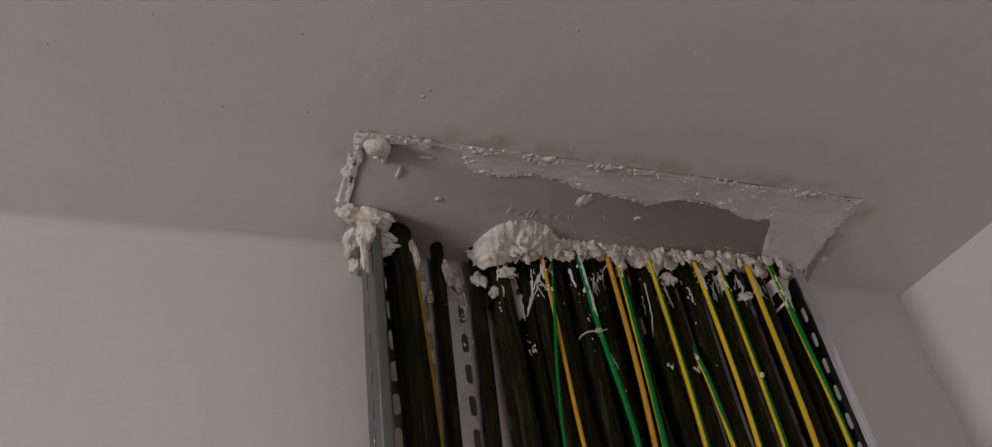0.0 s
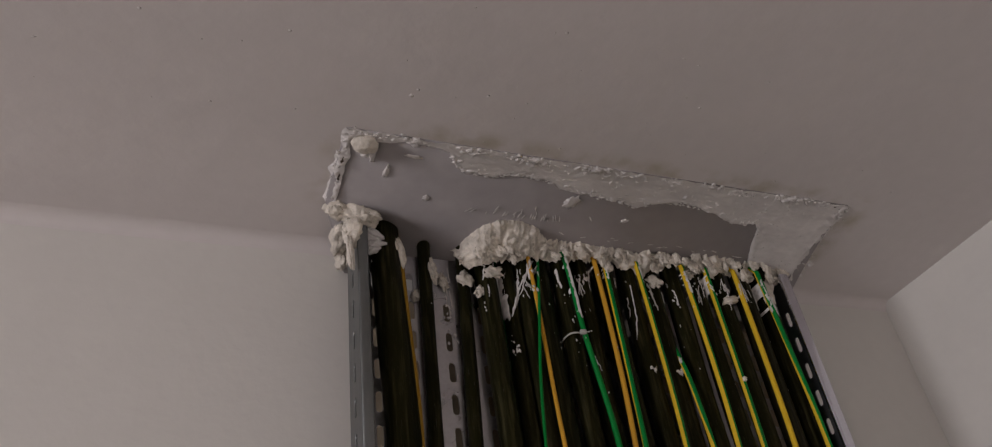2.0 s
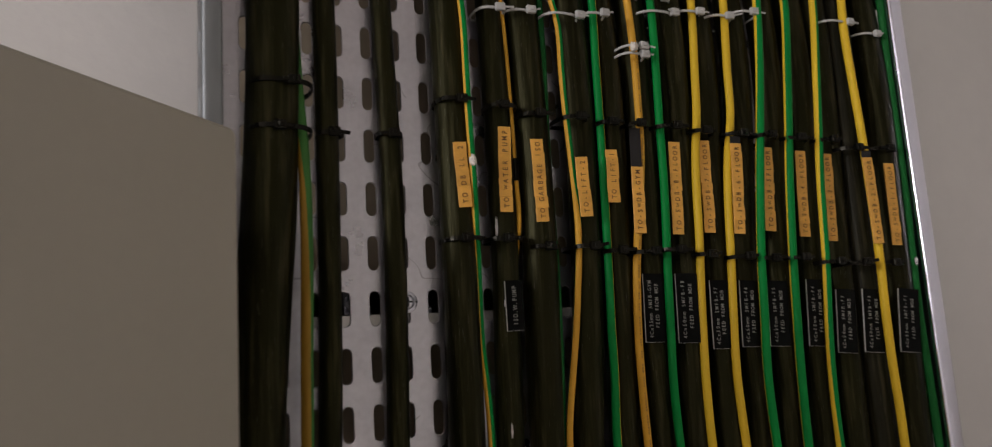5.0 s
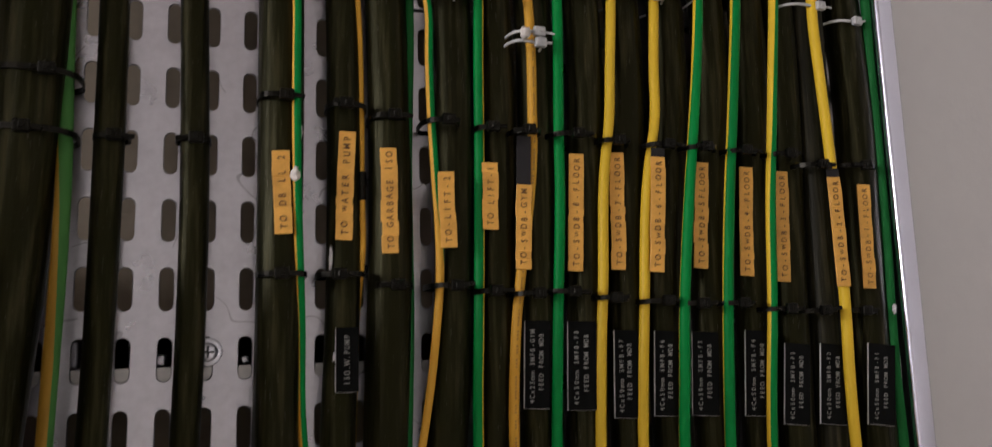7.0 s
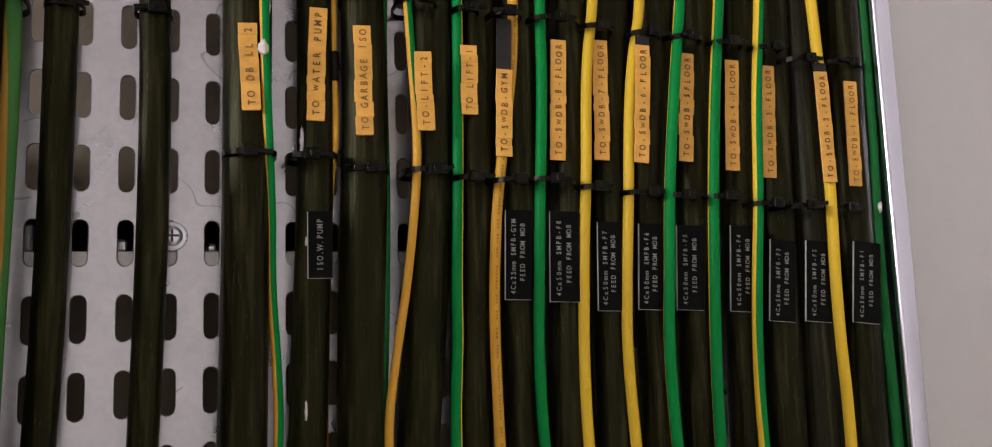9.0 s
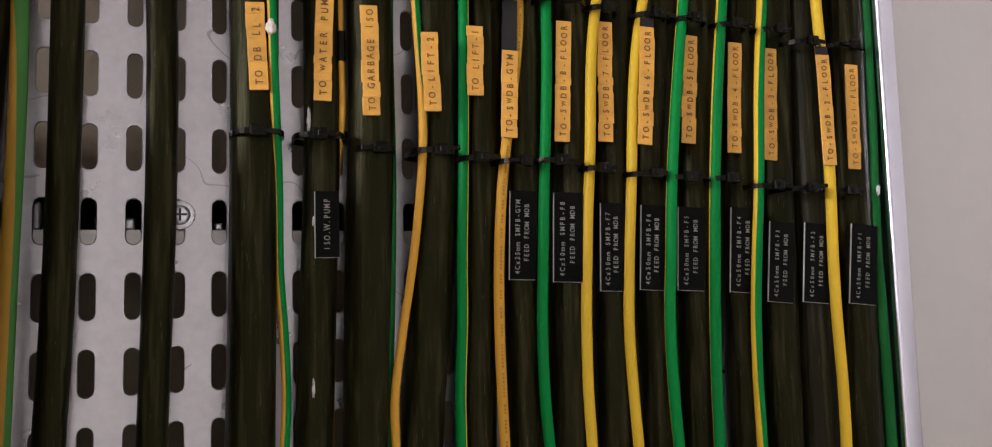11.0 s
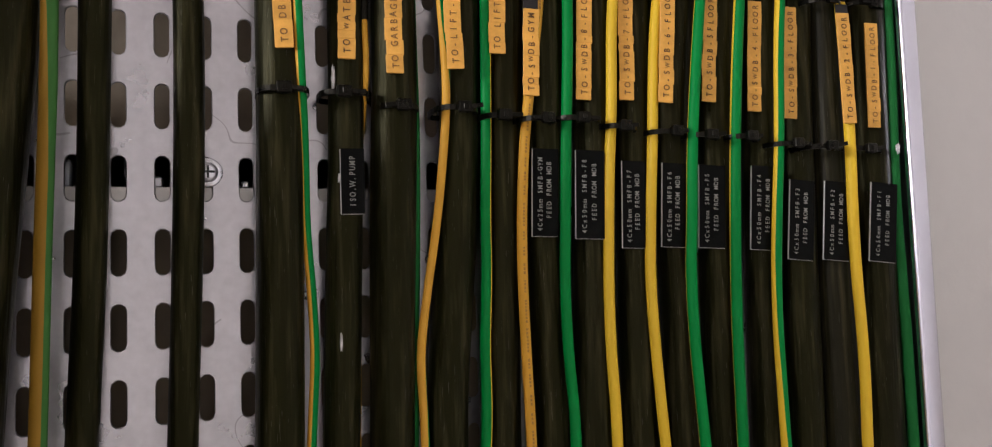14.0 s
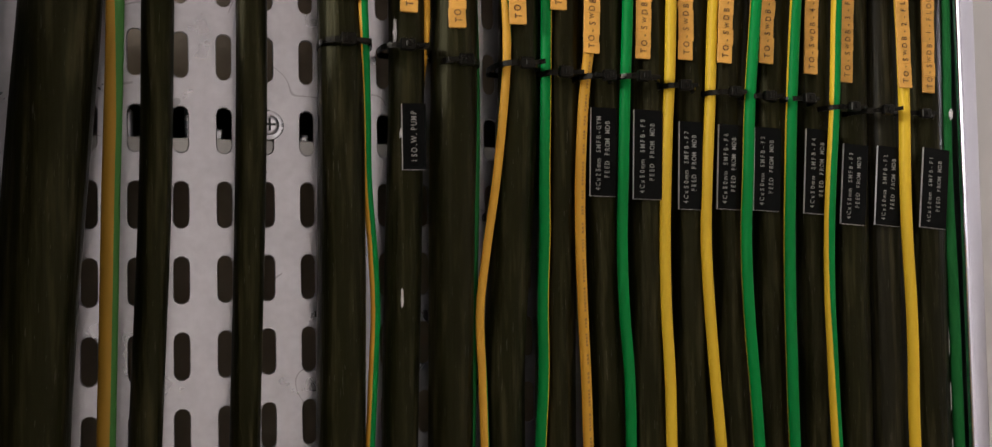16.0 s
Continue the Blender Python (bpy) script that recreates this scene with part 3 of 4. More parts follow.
earth_wire(0.0033, -0.0335, ((2.52, 0.3240), (2.22, 0.3205), (2.06, 0.3175), (1.9, 0.3245), (1.724, 0.3456, -0.0290), (1.681, 0.3448, -0.0290), (1.639, 0.3435, -0.0290), (1.599, 0.3428, -0.0290), (1.514, 0.3381, -0.0290), (1.476, 0.3362, -0.0290), (1.439, 0.3345, -0.0290), (1.398, 0.3350, -0.0290), (1.361, 0.3373, -0.0290), (1.322, 0.3373, -0.0290), (1, 0.3373, -0.0290)),
           0.22, ((0, 1.9, 2.3), (90, 90, 180)), GY)
earth_wire(0.0033, -0.0345, ((2.52, 0.3680), (2.25, 0.3730), (2.06, 0.3700), (1.9, 0.3722), (1.727, 0.3832, -0.0315), (1.683, 0.3804, -0.0315), (1.641, 0.3774, -0.0315), (1.62, 0.3740, -0.0315), (1.532, 0.3679, -0.0315), (1.505, 0.3656, -0.0315), (1.476, 0.3638, -0.0315), (1.438, 0.3620, -0.0315), (1.397, 0.3618, -0.0315), (1.36, 0.3632, -0.0315), (1.32, 0.3631, -0.0315), (1, 0.3631, -0.0315)),
           0.66, ((0, 1.8, 2.15), (-110, -110, -225)), YY)
earth_wire(0.0033, -0.0345, ((2.52, 0.3900, -0.0120), (2.36, 0.3960, -0.0160), (2.27, 0.4010), (2.2, 0.4075), (2.05, 0.4085), (1.9, 0.4140), (1.73, 0.4143, -0.0335), (1.686, 0.4116, -0.0335), (1.642, 0.4094, -0.0335), (1.621, 0.4048, -0.0335), (1.515, 0.3947, -0.0335), (1.476, 0.3916, -0.0335), (1.438, 0.3897, -0.0335), (1.395, 0.3912, -0.0335), (1.357, 0.3936, -0.0335), (1.317, 0.3965, -0.0335), (1, 0.3965, -0.0335)),
           0.66, ((0, 1.8, 2.1, 2.22), (-115, -115, -130, -270)), YY)
earth_wire(0.0035, -0.0380, ((2.52, 0.4340), (2.25, 0.4420), (2.07, 0.4380), (1.9, 0.4400), (1.732, 0.4458), (1.687, 0.4416), (1.643, 0.4361), (1.6, 0.4302), (1.511, 0.4204), (1.482, 0.4186), (1.443, 0.4158), (1.395, 0.4163), (1.366, 0.4181), (1.347, 0.4194), (1.28, 0.4221), (1, 0.4221)),
           0.30, ((0, 1.6, 1.8, 2.2), (90, 120, 180, 208)), GY)
earth_wire(0.0036, -0.0385, ((2.52, 0.4720), (2.18, 0.4762), (2, 0.4730), (1.85, 0.4712), (1.735, 0.4755), (1.689, 0.4707), (1.645, 0.4657), (1.601, 0.4602), (1.522, 0.4529), (1.482, 0.4504), (1.442, 0.4483), (1.403, 0.4472), (1.364, 0.4471), (1.344, 0.4470), (1.3, 0.4476), (1, 0.4476)),
           0.22, ((0, 1.42, 1.64, 2.0, 2.3), (120, 132, 158, 182, 200)), GY)
earth_wire(0.0034, -0.0405, ((2.52, 0.5170), (2.2, 0.5200), (2, 0.5122), (1.85, 0.5062), (1.738, 0.5055), (1.691, 0.5007), (1.646, 0.4961), (1.602, 0.4912), (1.512, 0.4847), (1.481, 0.4814), (1.431, 0.4776), (1.401, 0.4769), (1.371, 0.4774), (1.342, 0.4779), (1.28, 0.4801), (1, 0.4806)),
           0.45, ((0, 1.33, 1.45, 1.58, 1.7, 2.1), (-190, -194, -226, -220, -190, -135)), YG)
earth_wire(0.0036, -0.0440, ((2.52, 0.5480), (2.33, 0.5610), (2.2, 0.5670), (2.1, 0.5640), (2, 0.5485), (1.89, 0.5365), (1.77, 0.5370), (1.73, 0.5347), (1.682, 0.5368), (1.639, 0.5391), (1.515, 0.5413), (1.481, 0.5402), (1.439, 0.5401), (1.397, 0.5416), (1.356, 0.5415), (1.336, 0.5407), (1.3, 0.5405), (1, 0.5400)),
           0.62, ((0, 1.9, 2.15, 2.33), (-105, -105, -215, -285)), YY)
earth_wire(0.0036, -0.0405, ((2.52, 0.586, -0.01), (2.00, 0.588, -0.01), (1.78, 0.5870), (1.70, 0.5858), (1.63, 0.5858), (1.57, 0.5850), (1.52, 0.5830), (1.48, 0.5822), (1.438, 0.5830), (1.395, 0.5838), (1.34, 0.5840), (1.0, 0.5840)),
           0.16, ((0, 2.5), (90, 90)), "dark green earth wire inside the tray edge", [M_DIM_GREEN, M_OLD_GREEN])

# the worn print down the orange-yellow wire, too faint to read
line, r = LINES[PRINTED_WIRE]
ink = random.Random(4)
bm = bmesh.new()
z = 1.30
while z < 1.70:
    for k in range(ink.choice((3, 4, 5, 7))):
        x, y = (float(np.interp(z, line[:, 2], line[:, c])) for c in (0, 1))
        tall = ink.uniform(0.0010, 0.0017)
        add_box(bm, (x - 0.0006, y - r - 0.00012, z), (x + 0.0005, y - r + 0.0008, z + tall))
        z += tall + 0.0007
    z += ink.uniform(0.002, 0.004)
part("faded_print", bm, M_PRINT, PRINTED_WIRE, "faint brown print marks")

# black tape wrapped round the thin wire
bm = bmesh.new()
for z0, z1 in ((1.5905, 1.6075),):
    spin = 12
    rows = [[bm.verts.new((0.2217 + 0.0026 * math.cos(2 * math.pi * k / spin), -0.0152 + 0.0026 * math.sin(2 * math.pi * k / spin), z)) for k in range(spin)] for z in (z0, z1)]
    for k in range(spin):
        bm.faces.new((rows[0][k], rows[0][(k + 1) % spin], rows[1][(k + 1) % spin], rows[1][k]))
    bm.faces.new(rows[0])
    bm.faces.new(rows[1])
part("tape_wrap", bm, M_TIE, THIN_WIRE, "black tape wrap")

# ---- labels and name plates ----


def strip_pose(x0, z0, x1, z1, y):
    """From the middle of a strip with its foot at (x1, z1) and its head at (x0, z0): local x runs up it, local z faces out."""
    up = Vector((x0 - x1, 0, z0 - z1)).normalized()
    out = Vector((-0.14, -1, 0.0)).normalized()
    across = out.cross(up).normalized()
    out = up.cross(across)
    m = Matrix((up, across, out)).transposed().to_4x4()
    m.translation = ((x0 + x1) / 2, y, (z0 + z1) / 2)
    return m


def label_tape(cable, text, x0, z0, x1, z1, y, width=0.0098, tail=0.0):
    m = strip_pose(x0, z0, x1, z1, y)
    size = math.hypot(x0 - x1, z0 - z1)
    bm = bmesh.new()
    add_box(bm, (-size / 2, -width / 2 + 0.0006, -0.0012), (size / 2, width / 2 - 0.0006, -0.0001), m)
    tape = part("label_tape", bm, M_TAPE, cable, "embossed orange tape label")
    if tail:
        bm = bmesh.new()
        add_box(bm, (size / 2 + 0.0002, -width / 2 + 0.0004, -0.0010), (size / 2 + tail, width / 2 - 0.0004, -0.0002), m)
        part("tape_tail", bm, M_TAIL, tape, "dark grey backing tape")
    pitch = size / (len(text) + 0.9)
    cuts, k = [0.0], 0
    while k < len(text):
        k += random.choice((1, 2, 2, 3))
        if k < len(text):
            cuts.append((k + 0.45) * pitch)
    cuts.append(size)
    for a, b in zip(cuts, cuts[1:]):
        tilt = m @ Matrix.Translation(((a + b - size) / 2, random.uniform(-0.0004, 0.0004), 0.0)) @ pose(0, 0, 0, random.uniform(-1.5, 1.5), random.uniform(-2, 2), random.uniform(-1.2, 1.2))
        bm = bmesh.new()
        h = (b - a) / 2 + 0.0001
        add_box(bm, (-h, -width / 2, 0.0), (h, width / 2, 0.0005), tilt, 0.00025, 1)
        part("tape_piece", bm, M_TAPE, tape)
    bm = bmesh.new()
    lettering(bm, text, m @ Matrix.Translation((0, 0, 0.00095)), pitch, 0.0056, 0.80, 0.0003)
    part("lettering", bm, M_INK, tape, "dark embossed letters")


def name_plate(cable, first, second, x0, z0, x1, z1, width, y):
    m = strip_pose(x0, z0, x1, z1, y)
    size = math.hypot(x0 - x1, z0 - z1)
    bm = bmesh.new()
    add_box(bm, (-size / 2, -width / 2, -0.0010), (size / 2, width / 2, 0.0), m)
    plate = part("name_plate", bm, M_CORE, cable, "black engraved plastic name plate with a white edge")
    bm = bmesh.new()
    add_box(bm, (-size / 2 + 0.0002, -width / 2 - 0.0002, 0.0), (size / 2 + 0.0002, width / 2 - 0.00045, 0.0004), m)
    part("plate_face", bm, M_PLATE, plate)
    bm = bmesh.new()
    if second:
        fit_pitch = size * 0.85 / len(first)
        lettering(bm, first, m @ Matrix.Translation((-size * 0.02, width * 0.20, 0.0006)), fit_pitch, 0.0042, 0.80)
        lettering(bm, second, m @ Matrix.Translation((size * 0.03, -width * 0.14, 0.0006)), size * 0.66 / len(second), 0.0042, 0.80)
    else:
        lettering(bm, first, m @ Matrix.Translation((0, 0, 0.0006)), size * 0.8 / len(first), 0.0046, 0.74)
    part("lettering", bm, M_PLETTER, plate, "pale engraved letters")


label_tape(CABLE[1], "TO DB LL 2", 0.174, 1.615, 0.176, 1.568, -0.028)
label_tape(CABLE[2], "TO wATER PUMP", 0.212, 1.63, 0.21, 1.566, -0.0212)
label_tape(CABLE[3], "TO GARBAGE ISO", 0.235, 1.62, 0.236, 1.558, -0.0272)
label_tape(CABLE[4], "TO-LIFT-2", 0.268, 1.606, 0.269, 1.561, -0.0335)
label_tape(CABLE[5], "TO LIFT-1", 0.2975, 1.614, 0.2965, 1.573, -0.0285)
label_tape(CABLE[6], "TO-SwDB-GYM", 0.3185, 1.601, 0.3165, 1.549, -0.0295, tail=0.031)
label_tape(CABLE[7], "TO-SwDB-8-FLOOR", 0.354, 1.622, 0.351, 1.548, -0.0302)
label_tape(CABLE[8], "TO-SwDB-7-FLOOR", 0.382, 1.624, 0.38, 1.549, -0.0314)
label_tape(CABLE[9], "TO-SwDB-6-FLOOR", 0.408, 1.621, 0.403, 1.547, -0.0385, tail=0.006)
label_tape(CABLE[10], "TO-SwDB-5FLOOR", 0.443, 1.62, 0.437, 1.55, -0.0345)
label_tape(CABLE[11], "TO-SwDB-4-FLOOR", 0.476, 1.618, 0.471, 1.545, -0.036)
label_tape(CABLE[12], "TO-SwDB-3-FLOOR", 0.503, 1.616, 0.499, 1.541, -0.0375)
label_tape(CABLE[13], "TO-SwDB-2-FLOOR", 0.536, 1.611, 0.537, 1.537, -0.0495, tail=0.006)
label_tape(CABLE[14], "TO-SwDB-1-FLOOR", 0.565, 1.608, 0.563, 1.536, -0.0448)
name_plate(CABLE[2], "ISO.W.PUMP", "", 0.212, 1.516, 0.212, 1.48, 0.013, -0.0204)
name_plate(CABLE[6], "4Cx25mm SMFB-GYM", "FEED FROM MDB", 0.326, 1.518, 0.324, 1.466, 0.016, -0.0258)
name_plate(CABLE[7], "4Cx50mm SMFB-F8", "FEED FROM MDB", 0.353, 1.517, 0.351, 1.464, 0.018, -0.0308)
name_plate(CABLE[8], "4Cx50mm SMFB-F7", "FEED FROM MDB", 0.382, 1.511, 0.38, 1.458, 0.015, -0.0318)
name_plate(CABLE[9], "4Cx50mm SMFB-F6", "FEED FROM MDB", 0.41, 1.51, 0.407, 1.458, 0.016, -0.0334)
name_plate(CABLE[10], "4Cx50mm SMFB-F5", "FEED FROM MDB", 0.437, 1.509, 0.434, 1.457, 0.018, -0.0348)
name_plate(CABLE[11], "4Cx50mm SMFB-F4", "FEED FROM MDB", 0.476, 1.509, 0.472, 1.455, 0.018, -0.0363)
name_plate(CABLE[12], "4Cx50mm SMFB-F3", "FEED FROM MDB", 0.505, 1.5, 0.5, 1.448, 0.018, -0.0378)
name_plate(CABLE[13], "4Cx50mm SMFB-F2", "FEED FROM MDB", 0.532, 1.499, 0.527, 1.447, 0.019, -0.0403)
name_plate(CABLE[14], "4Cx50mm SMFB-F1", "FEED FROM MDB", 0.568, 1.498, 0.562, 1.445, 0.02, -0.0448)

# ---- cable ties ----


def tie(name, x0, x1, z, y, mat, label, high, head_at, tilt=0.0, head=0.0040):
    """A strap round a cable and its wire, from x0 to x1, its front at y."""
    ob = thing(name, label, "cable tie", name + "s in rows on the cables", at=(0, 0, 0))
    cx, a, d = (x0 + x1) / 2, (x1 - x0) / 2, abs(y) + 0.0005
    cy, b = y + d / 2, d / 2
    n, bm, rings = 28, bmesh.new(), []
    for k in range(n):
        t = 2 * math.pi * k / n
        c, s = math.cos(t), math.sin(t)
        px = math.copysign(abs(c) ** 0.72, c)
        py = math.copysign(abs(s) ** 0.72, s)
        zz = z + tilt * px * a
        ring = []
        for grow, dz in ((0.0, -high / 2), (0.0011, -high / 2), (0.0011, high / 2), (0.0, high / 2)):
            yy = cy + py * (b + grow)
            ring.append(bm.verts.new((cx + px * (a + grow), min(yy, -0.0004), zz + dz)))
        rings.append(ring)
    for k in range(n):
        p, q = rings[k], rings[(k + 1) % n]
        for i in range(4):
            bm.faces.new((p[i], p[(i + 1) % 4], q[(i + 1) % 4], q[i]))
    part("strap", bm, mat, ob)
    hx = cx + head_at * a
    m = Matrix.Translation((hx, y - 0.0016, z + tilt * head_at * a)) @ pose(0, 0, 0, 0, 0, random.uniform(-8, 8))
    bm = bmesh.new()
    add_box(bm, (-head, -0.0022, -head * 0.8), (head, 0.0016, head * 0.8), m, 0.0008, 2)
    add_box(bm, (-0.0012, -0.0030, -high * 0.5), (0.0014, -0.0020, high * 0.5), m, 0.0003, 1)
    part("tie_head", bm, mat, ob)
    long = random.uniform(0.004, 0.009)
    side = 1 if random.random() < 0.8 else -1
    m = m @ pose(side * 0.003, -0.0008, 0, 0, random.uniform(-12, 12), side * random.uniform(-14, -4))
    bm = bmesh.new()
    add_box(bm, (0 if side > 0 else -long, -0.0006, -high * 0.42), (long if side > 0 else 0, 0.0006, high * 0.42), m, 0.0003, 1)
    part("cut_tail", bm, mat, ob)


def cable_tie(x0, x1, z, y):
    tie("black_cable_tie", x0, x1, z, y, M_TIE, "black nylon cable tie holding a cable and its earth wire", 0.0031, random.uniform(-0.2, 0.35), random.uniform(-0.05, 0.05))


def white_tie(x0, x1, z, y):
    tie("white_cable_tie", x0, x1, z, y, M_WTIE, "white nylon cable tie holding a cable and its earth wire", 0.0017, random.uniform(0.3, 0.9), random.uniform(-0.08, 0.08), 0.0038)


cable_tie(0.162, 0.184, 1.647, -0.0295)
cable_tie(0.201, 0.223, 1.645, -0.0275)
cable_tie(0.226, 0.247, 1.64, -0.0282)
cable_tie(0.257, 0.279, 1.6375, -0.034)
cable_tie(0.289, 0.305, 1.6355, -0.032)
cable_tie(0.311, 0.33, 1.6335, -0.0382)
cable_tie(0.336, 0.369, 1.633, -0.0388)
cable_tie(0.368, 0.39, 1.63, -0.0397)
cable_tie(0.401, 0.425, 1.6295, -0.0397)
cable_tie(0.427, 0.454, 1.6285, -0.0432)
cable_tie(0.458, 0.485, 1.6275, -0.0438)
cable_tie(0.489, 0.514, 1.6265, -0.0456)
cable_tie(0.513, 0.542, 1.6195, -0.0495)
cable_tie(0.547, 0.583, 1.621, -0.047)
cable_tie(0.163, 0.189, 1.546, -0.0295)
cable_tie(0.196, 0.222, 1.546, -0.0275)
cable_tie(0.229, 0.25, 1.54, -0.0282)
cable_tie(0.26, 0.284, 1.539, -0.034)
cable_tie(0.287, 0.307, 1.536, -0.032)
cable_tie(0.308, 0.33, 1.534, -0.0382)
cable_tie(0.332, 0.361, 1.535, -0.0388)
cable_tie(0.361, 0.385, 1.531, -0.0397)
cable_tie(0.391, 0.418, 1.529, -0.0397)
cable_tie(0.418, 0.443, 1.527, -0.0432)
cable_tie(0.448, 0.474, 1.527, -0.0438)
cable_tie(0.479, 0.507, 1.523, -0.0456)
cable_tie(0.503, 0.537, 1.5215, -0.0495)
cable_tie(0.536, 0.573, 1.521, -0.047)
cable_tie(0.031, 0.071, 1.649, -0.039)
cable_tie(0.03, 0.07, 1.618, -0.039)
cable_tie(0.077, 0.094, 1.6215, -0.0168)
cable_tie(0.119, 0.136, 1.6225, -0.0168)
white_tie(0.196, 0.218, 1.7205, -0.027)
white_tie(0.219, 0.239, 1.721, -0.027)
white_tie(0.248, 0.278, 1.7185, -0.034)
white_tie(0.28, 0.302, 1.722, -0.034)
white_tie(0.311, 0.333, 1.690, -0.038)
white_tie(0.312, 0.333, 1.6965, -0.038)
white_tie(0.334, 0.365, 1.7415, -0.034)
white_tie(0.333, 0.366, 1.7295, -0.034)
white_tie(0.366, 0.393, 1.732, -0.036)
white_tie(0.396, 0.423, 1.7305, -0.038)
white_tie(0.424, 0.45, 1.737, -0.038)
white_tie(0.51, 0.544, 1.7345, -0.046)
white_tie(0.552, 0.583, 1.7275, -0.044)
white_tie(0.185, 0.214, 2.116, -0.038)
white_tie(0.219, 0.245, 2.0985, -0.038)
white_tie(0.247, 0.263, 2.093, -0.038)
white_tie(0.297, 0.328, 2.0945, -0.038)
white_tie(0.336, 0.373, 2.1005, -0.038)
white_tie(0.372, 0.406, 2.097, -0.038)
white_tie(0.409, 0.439, 2.094, -0.038)
white_tie(0.441, 0.475, 2.0985, -0.038)
white_tie(0.478, 0.525, 2.097, -0.038)
white_tie(0.251, 0.273, 2.316, -0.037)

# bits of foam stuck to the cables lower down
for x, z, y, s in ((0.276, 1.917, -0.036, 0.0065), (0.468, 1.774, -0.042, 0.0075), (0.476, 2.265, -0.043, 0.0035), (0.1815, 1.601, -0.033, 0.0036), (0.318, 1.694, -0.041, 0.004)):
    bm = bmesh.new()
    lump(bm, (x, y, z), (s * 0.8, s * 0.7, s), x * 31, 3, 0.5)
    tagged(part("foam_crumb", bm, M_FOAM), "small white crumb of dried foam stuck on a wire", "foam crumb", "foam crumbs")

for x, z, y, sx, sz in ((0.2045, 1.411, -0.0198, 0.0007, 0.0042), (0.2035, 1.556, -0.0165, 0.0010, 0.0060), (0.1850, 1.628, -0.0225, 0.0012, 0.0040), (0.205, 1.500, -0.0200, 0.0006, 0.0022),
                        (0.5800, 1.5215, -0.0470, 0.0016, 0.0030)):
    bm = bmesh.new()
    lump(bm, (x, y, z), (sx, 0.0006, sz), x * 53 + z, 3, 0.9, 2.6)
    tagged(part("paint_chip", bm, M_SEAL), "small white paint fleck on a black cable", "paint fleck", "paint flecks")

# ---- sealed opening ----
board = thing("firestop_board", "grey board closing the riser opening, smeared with white sealant", "board")
SAG = -0.95


def under(y):
    """The height of the board's face, which hangs lower towards the wall."""
    return CEIL - 0.0006 + SAG * max(0.0, y - HY0) ** 2


def left_end(y):
    return HX0 + 0.44 * max(0.0, y + 0.05)


def right_end(y):
    return HX1 + 0.13 * (y - HY0)


def front(x, z, none=-0.001):
    """The foremost face at (x, z) on the tray: of a cable, a wire or the bare tray."""
    best = none
    for line, r in RUNS:
        i = int(np.clip(round((z - line[0, 2]) / (line[1, 2] - line[0, 2])), 0, len(line) - 1))
        dx = abs(x - line[i, 0])
        if dx < r:
            best = min(best, line[i, 1] - math.sqrt(r * r - dx * dx))
    return best


bm = bmesh.new()
strips = np.linspace(HY0 - 0.004, WALL_Y - 0.001, 12)
for dz in (0.0, 0.012):
    rows = [[bm.verts.new((x, y, under(y) + dz)) for x in (left_end(y) - 0.004, right_end(y) + 0.004)] for y in strips]
    for a, b in zip(rows, rows[1:]):
        f = bm.faces.new((a[0], a[1], b[1], b[0]) if dz else (a[0], b[0], b[1], a[1]))
        f.smooth = True
    if dz:
        for a, b, c, d in zip(first, first[1:], rows, rows[1:]):
            for k in (0, 1):
                bm.faces.new((a[k], b[k], d[k], c[k]))
        for a, c in ((first[0], rows[0]), (first[-1], rows[-1])):
            bm.faces.new((a[0], a[1], c[1], c[0]))
    first = rows
bmesh.ops.recalc_face_normals(bm, faces=bm.faces)
part("board_sheet", bm, M_BOARD, board)


def smear(x0, x1, near, far, thick, seed, n=220, m=16, rag=1.0):
    """A trowelled film of sealant on the board; near and far: (x, y) keys of its two edges."""
    bm = bmesh.new()
    cols = []
    for x in np.linspace(x0, x1, n):
        y0 = float(np.interp(x, *zip(*near))) + rag * 0.0028 * noise.noise((x * 48, seed, 21)) + 0.0016 * noise.noise((x * 170, seed, 24))
        y1 = float(np.interp(x, *zip(*far)))
        y1 += rag * 0.0055 * noise.noise((x * 34, seed, 0)) + 0.0030 * noise.noise((x * 120, seed, 3)) + 0.0016 * noise.noise((x * 300, seed, 6))
        y1 = max(y1, y0 + 0.0012)
        col = []
        for i in range(m + 1):
            y = y0 + (y1 - y0) * i / m
            x = min(x, right_end(y) + 0.005)
            ridge = abs(noise.noise((x * 26 + y * 40, y * 230, seed)))
            dz = 0.0 if i == m else thick * (0.35 + 0.7 * ridge + 0.5 * abs(noise.noise((x * 190, y * 260, seed + 9))))
            col.append(bm.verts.new((x, y, under(y) - 0.0002 - dz)))
        cols.append(col)
    for a, b in zip(cols, cols[1:]):
        for i in range(m):
            f = bm.faces.new((a[i], b[i], b[i + 1], a[i + 1]))
            f.smooth = True
    return part("sealant_smear", bm, M_SEAL, board, "rough film of white sealant")


